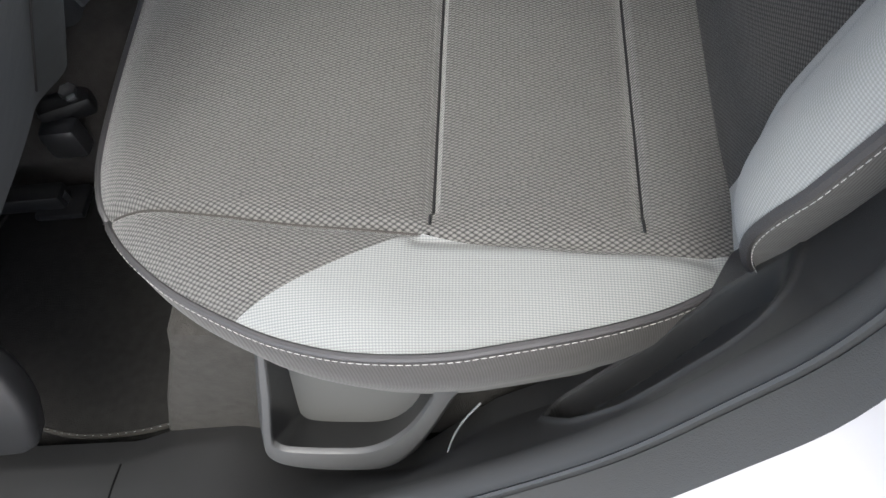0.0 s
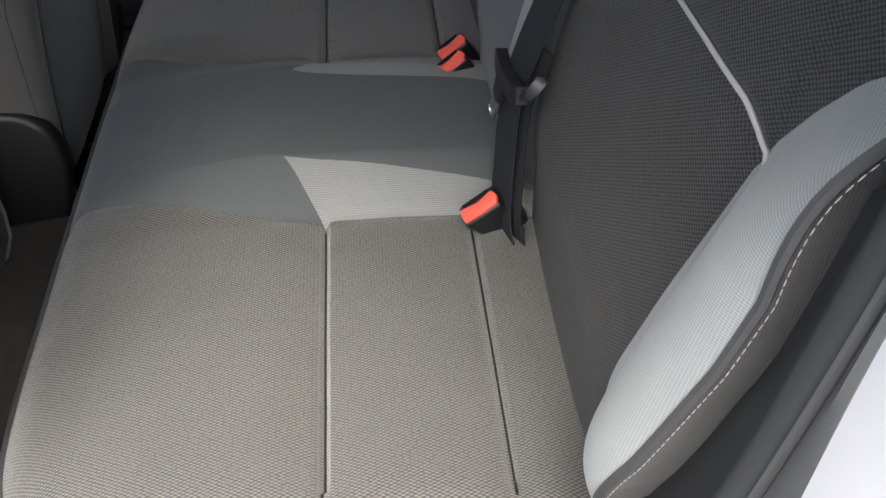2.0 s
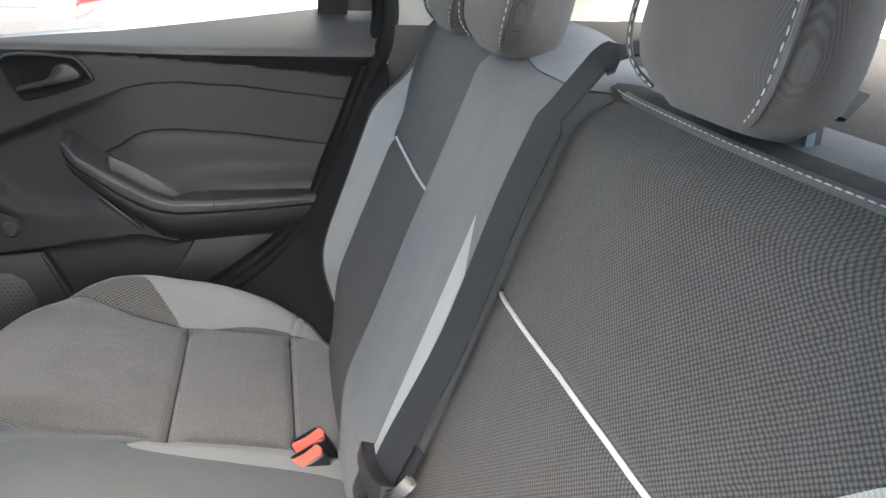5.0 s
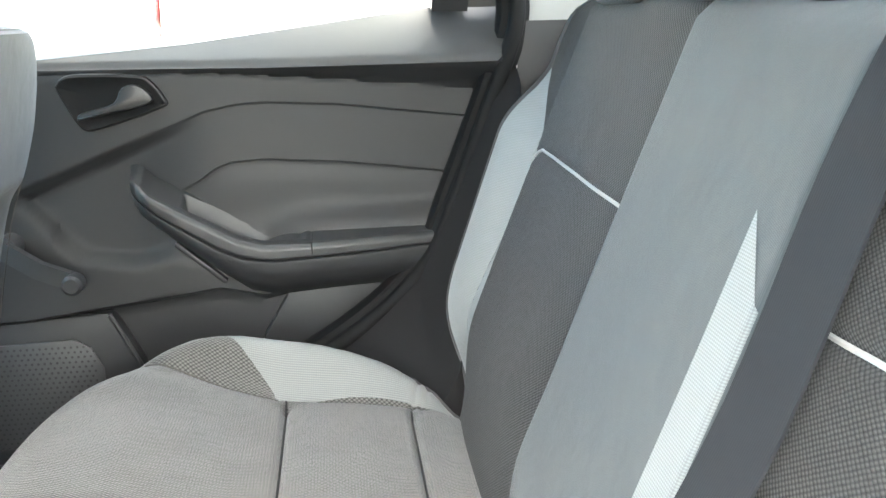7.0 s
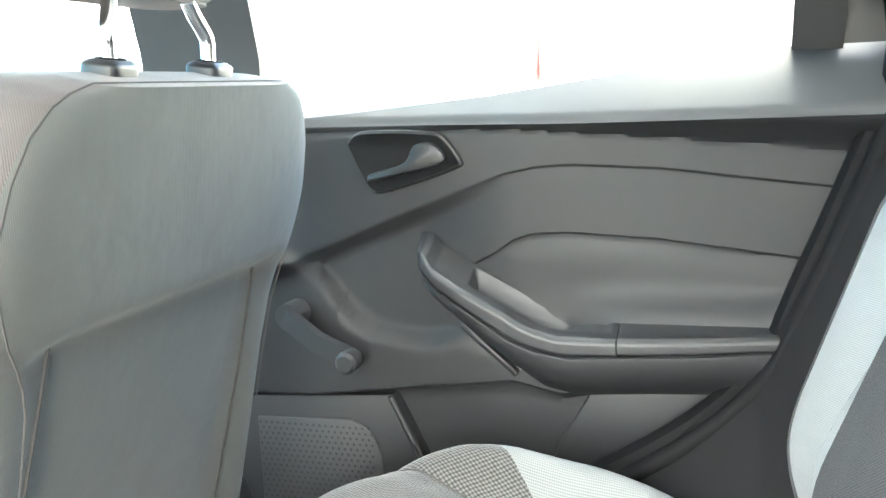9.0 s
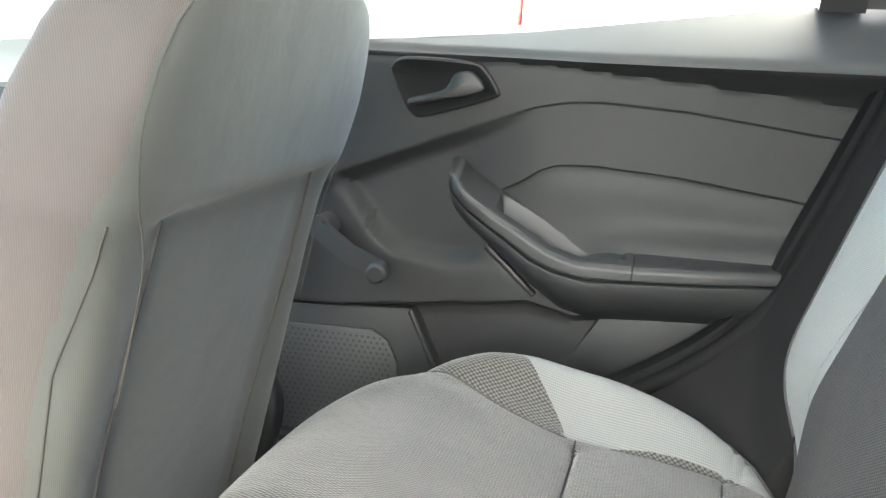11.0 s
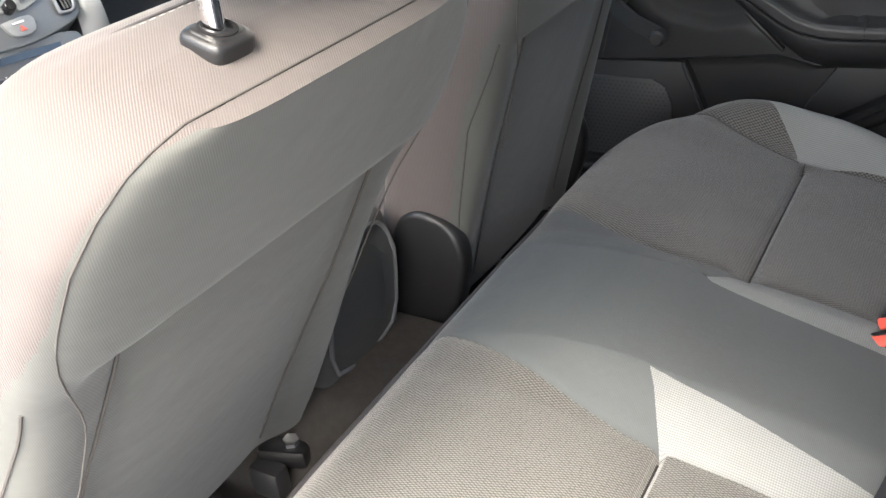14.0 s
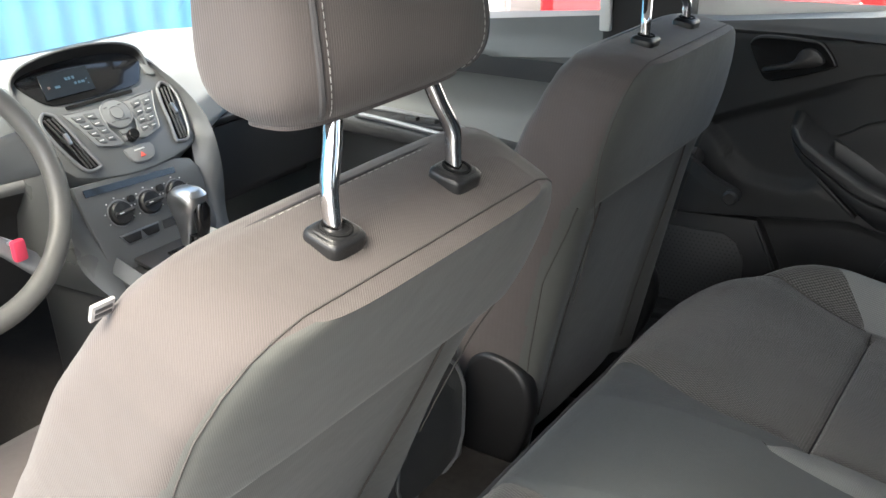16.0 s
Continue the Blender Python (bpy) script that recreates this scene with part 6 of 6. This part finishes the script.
part("cup_holder", tube([(-0.46, 0.0, 0.33), (-0.46, 0.0, 0.368)], 0.036, 24), PLASTIC_BLACK, console)
part("parking_lever", tube(spline([(-0.52, -0.05, 0.37), (-0.45, -0.05, 0.40), (-0.36, -0.05, 0.41)], 5), 0.013, 10), PLASTIC_BLACK, console)
tag = thing("seat_tag", (0.0, -0.598, 0.82), "small white fabric tag sewn into the driver seat side", "label")
TG = Matrix.Translation((0.002, -0.598, 0.828)) @ Matrix.Rotation(radians(25), 4, "Y")
part("cloth_tag", placed(rbox((0.003, 0.017, 0.013), (0, 0, 0), 0.0008), TG), THREAD, tag)
for k in range(2):
    part("print_bar", placed(rbox((0.0008, 0.012, 0.0022), (0.0018, 0, 0.0022 - 0.0045 * k), 0.0), TG), STEEL, tag)

# ---- mirror and windscreen ----
mirror = thing("rear_view_mirror", (-0.80, -0.02, 1.08), "black rimmed rear view mirror on the windscreen", "mirror")
MM = Matrix.Translation((-0.785, -0.022, 1.002)) @ Matrix.Rotation(radians(-5), 4, "Y") @ Matrix.Rotation(radians(10), 4, "X") @ Matrix.Rotation(radians(-14), 4, "Z") @ Matrix.Diagonal((1, 0.76, 0.80, 1))
out = smooth_outline([(-0.122, -0.02), (-0.115, 0.028), (0.0, 0.034), (0.115, 0.028), (0.122, -0.02), (0.10, -0.034), (0.0, -0.036), (-0.10, -0.034)], 3)
part("housing", placed(slab(out, "x", -0.035, 0.0, 0.008, 3), MM), PLASTIC_BLACK, mirror)
MIRROR = make_mat("mirror_glass", (0.9, 0.9, 0.9), 0.02, metal=1.0, mottle=0.0)
part("mirror_glass", placed(slab([(a * 0.94, b * 0.86) for a, b in out], "x", 0.0005, 0.0015), MM), MIRROR, mirror, "mirror glass")
part("stem", tube([MM @ Vector((-0.03, 0.0, 0.01)), (-0.86, -0.03, 1.035), (-0.97, -0.03, 1.10)], 0.009, 10), PLASTIC_BLACK, mirror)
ws = part("windscreen", surface(lambda u, v: Vector((lerp(-1.64, -0.76, v) + 0.10 * (2 * u - 1) ** 2 * (1 - v), lerp(-0.70, 0.70, u) * lerp(1.0, 0.82, v), lerp(0.67, 1.235, v) + 0.03 * math.sin(math.pi * v))), 14, 8), GLASS, shell)
ws.visible_shadow = False
rw = part("rear_window", surface(lambda u, v: Vector((lerp(1.28, 0.86, v), lerp(-0.62, 0.62, u) * lerp(1.0, 0.86, v), lerp(0.84, 1.22, v))), 8, 6), GLASS_DARK, shell)
rw.visible_shadow = False
for k in range(7):
    t = 0.15 + 0.1 * k
    part("heating_line", tube([(lerp(1.275, 0.855, t), s * 0.55, lerp(0.84, 1.22, t)) for s in (-1, 0, 1)], 0.0012, 4), STEEL, shell)

# ---- floor things ----
mat_out = smooth_outline([(-0.40, -0.49), (-0.309, -0.516), (-0.208, -0.542), (-0.105, -0.532), (-0.085, -0.50), (-0.08, -0.26), (-0.10, -0.20), (-0.40, -0.20)], 4)
mat = thing("floor_mat", (-0.25, -0.38, 0.0), "black carpet floor mat with stitched edge in the rear footwell", "floor mat")
part("mat", slab(mat_out, "z", 0.001, 0.010, 0.003), CARPET, mat)
part("edge_binding", tube([Vector((x, y, 0.009)) for x, y in mat_out + mat_out[:1]], 0.0032, 6), CARPET_GREY, mat)
tagged(part("edge_stitching", stitches([Vector((x, y, 0.0115)) for x, y in mat_out], 0.005, 0.005, 0.0008), BUTTON, mat, "grey thread"), kind="stuff")

# ---- side pocket under the bench corner ----
pk = thing("side_pocket", (0.15, -0.62, 0.05), "black plastic trim pocket beside the bench under its edge", "trim pocket")
PK_OUT = smooth_outline([(0.104, 0.30), (0.086, 0.237), (0.068, 0.168), (0.066, 0.135), (0.090, 0.116), (0.138, 0.106), (0.191, 0.112), (0.228, 0.159), (0.262, 0.215), (0.285, 0.245), (0.27, 0.30), (0.19, 0.31)], 4)
PK_IN = smooth_outline([(0.112, 0.285), (0.100, 0.232), (0.085, 0.178), (0.085, 0.164), (0.096, 0.157), (0.130, 0.153), (0.170, 0.154), (0.206, 0.178), (0.234, 0.216), (0.236, 0.230), (0.222, 0.25), (0.17, 0.285)], 4)


def pocket_y(z):
    """The rim leans inboard towards its top."""
    return -0.667 + 0.25 * z


def ring_at(t, dy):
    return [Vector((lerp(x, a, t), pocket_y(lerp(z, b, t)) + dy, lerp(z, b, t))) for (x, z), (a, b) in zip(PK_OUT, PK_IN)]


def liner_ring(t):
    """The hollow runs straight in and reaches below the lip."""
    return [Vector((lerp(a, 0.155 + 0.97 * (a - 0.155), t), pocket_y(b) + 0.006 + 0.048 * t, b - t * 0.055 * sstep(0.25, 0.155, b))) for a, b in PK_IN]


part("rim", loft([[p + Vector((0, 0.0, -0.02)) for p in ring_at(-0.12, 0.045)], ring_at(0.0, 0.020), ring_at(0.22, 0.010), ring_at(0.40, 0.0025), ring_at(0.48, 0.0004), ring_at(0.56, 0.0), ring_at(0.90, 0.0), ring_at(0.97, 0.001), ring_at(1.0, 0.004), ring_at(1.0, 0.006)], caps=False), PLASTIC_SCUFF, pk)
part("inner_wall", loft([ring_at(1.0, 0.006), liner_ring(0.05), liner_ring(0.95), liner_ring(1.0)], caps=False), PLASTIC_BLACK, pk)
bm = bmesh.new()
bm.faces.new([bm.verts.new(p + Vector((0, -0.001, 0))) for p in liner_ring(1.0)])
part("liner", bm, make_mat("pocket_liner", (0.10, 0.101, 0.10), 0.6, grain=0.15, grain_size=0.0008), pk, "grey pocket liner")
crack = spline([(0.2319, -0.640, 0.1281), (0.2416, -0.6308, 0.1647), (0.2562, -0.6233, 0.1949), (0.2767, -0.6166, 0.2215)], 5)
part("panel_joint", tube(crack, 0.0009, 6), BUTTON, pk)

# ---- outside ----
GROUND = make_mat("grey_concrete", (0.22, 0.216, 0.21), 0.9, grain=0.5, grain_size=0.02, mottle=0.15, mottle_size=0.8)
ground = part("ground", surface(lambda u, v: Vector((lerp(-60, 60, u), lerp(-60, 60, v), -0.34)), 8, 8), GROUND, None)
tagged(ground, "pale sunlit concrete yard", "ground", kind="structure")
WALL = make_mat("white_wall", (0.82, 0.82, 0.80), 0.9, grain=0.4, grain_size=0.02, mottle=0.06, mottle_size=0.8)
wall = part("wall_yard", rbox((40, 0.3, 4.4), (0, 9.5, 1.86), 0.02), WALL, None)
tagged(wall, "white rendered wall at the far end of the yard", "wall", kind="structure")
BLUE = make_mat("blue_sheet", (0.13, 0.37, 0.55), 0.6, mottle=0.08, mottle_size=0.5)
sheet = thing("blue_fence", (-3.4, 0, -0.34), "blue corrugated sheet fence closing off the yard", "fence")
part("sheet", surface(lambda u, v: Vector((-3.4 + 0.012 * math.sin(u * 380), lerp(-7, 3.1, u), lerp(-0.34, 2.6, v))), 500, 1), BLUE, sheet)
part("top_rail", rbox((0.08, 9.5, 0.08), (-3.4, -2.25, 2.62), 0.01), SILVER, sheet)

RED_PAINT = make_mat("red_car_paint", (0.58, 0.075, 0.08), 0.25, coat=0.7, mottle=0.05)
LAMP_RED = make_mat("tail_lamp_red", (0.45, 0.01, 0.01), 0.12, coat=0.6)
LAMP_CLEAR = make_mat("tail_lamp_clear", (0.7, 0.65, 0.62), 0.1, coat=0.6)
DARK_GLASS = make_mat("dark_car_glass", (0.03, 0.045, 0.045), 0.06, coat=0.4)


def parked_car(x, y, turn, paint, label, lens):
    car = thing("parked_car", (x, y, -0.34), label, "car", "parked cars")
    m = Matrix.Translation((x, y, -0.34)) @ Matrix.Rotation(radians(turn), 4, "Z")

    def sec(p, w, z0, z1):
        return [Vector((a, p, (z0 + z1) / 2 + b)) for a, b in rring(w, z1 - z0, 32, 5)]
    part("body", placed(loft([sec(0.0, 1.5, 0.42, 0.82), sec(0.06, 1.70, 0.30, 0.93), sec(0.5, 1.78, 0.24, 0.99), (sec(2.8, 1.78, 0.24, 1.0)), sec(3.6, 1.74, 0.24, 0.95), sec(4.15, 1.5, 0.35, 0.75)]), m), paint, car)
    part("cabin", placed(loft([sec(0.10, 1.45, 0.86, 0.98), sec(0.30, 1.40, 0.90, 1.46), sec(0.8, 1.36, 0.95, 1.56), sec(2.0, 1.36, 0.95, 1.53), sec(2.9, 1.42, 0.95, 1.04)]), m), paint, car)
    part("rear_glass", placed(surface(lambda u, v: Vector((lerp(-0.58, 0.58, u), lerp(0.104, 0.284, v) - 0.012, lerp(0.985, 1.42, v))), 4, 4), m), DARK_GLASS, car)
    for s in (-1, 1):
        part("side_glass", placed(surface(lambda u, v: Vector((s * lerp(0.712, 0.69, v), lerp(lerp(0.5, 0.6, v), lerp(2.7, 2.1, v), u), lerp(1.06, 1.46, v))), 6, 4), m), DARK_GLASS, car)
        lamp = part("tail_lamp", placed(rbox((0.20, 0.10, 0.34), (s * 0.77, 0.06, 0.68), 0.05, segments=3), m), lens, car)
        part("reversing_lens", placed(rbox((0.11, 0.04, 0.09), (s * 0.72, 0.025, 0.70), 0.02, segments=3), m), LAMP_CLEAR, lamp)
        for yy in (0.85, 3.35):
            wh = part("wheel", placed(tube([(s * 0.70, yy, 0.31), (s * 0.89, yy, 0.31)], 0.31, 28), m), RUBBER, car)
            part("rim", placed(tube([(s * 0.86, yy, 0.31), (s * 0.90, yy, 0.31)], 0.20, 20), m), SILVER, wh)
    part("bumper", placed(rbox((1.66, 0.16, 0.22), (0, 0.0, 0.46), 0.06, segments=3), m), paint, car)
    plate_ob = part("number_plate", placed(rbox((0.34, 0.012, 0.15), (0, -0.012, 0.69), 0.004), m), WHITE_INK, car)
    part("plate_recess", placed(rbox((0.50, 0.012, 0.20), (0, -0.004, 0.69), 0.01), m), PLASTIC_BLACK, car)
    part("plate_bar", placed(rbox((0.26, 0.004, 0.05), (0, -0.019, 0.69), 0.0), m), STEEL, plate_ob)
    return car


parked_car(-1.17, 3.4, -4, RED_PAINT, "bright red parked hatchback with its tail towards the yard", LAMP_RED)
parked_car(-3.55, 4.3, -4, PAINT, "white parked hatchback beside the red one", LAMP_CLEAR)
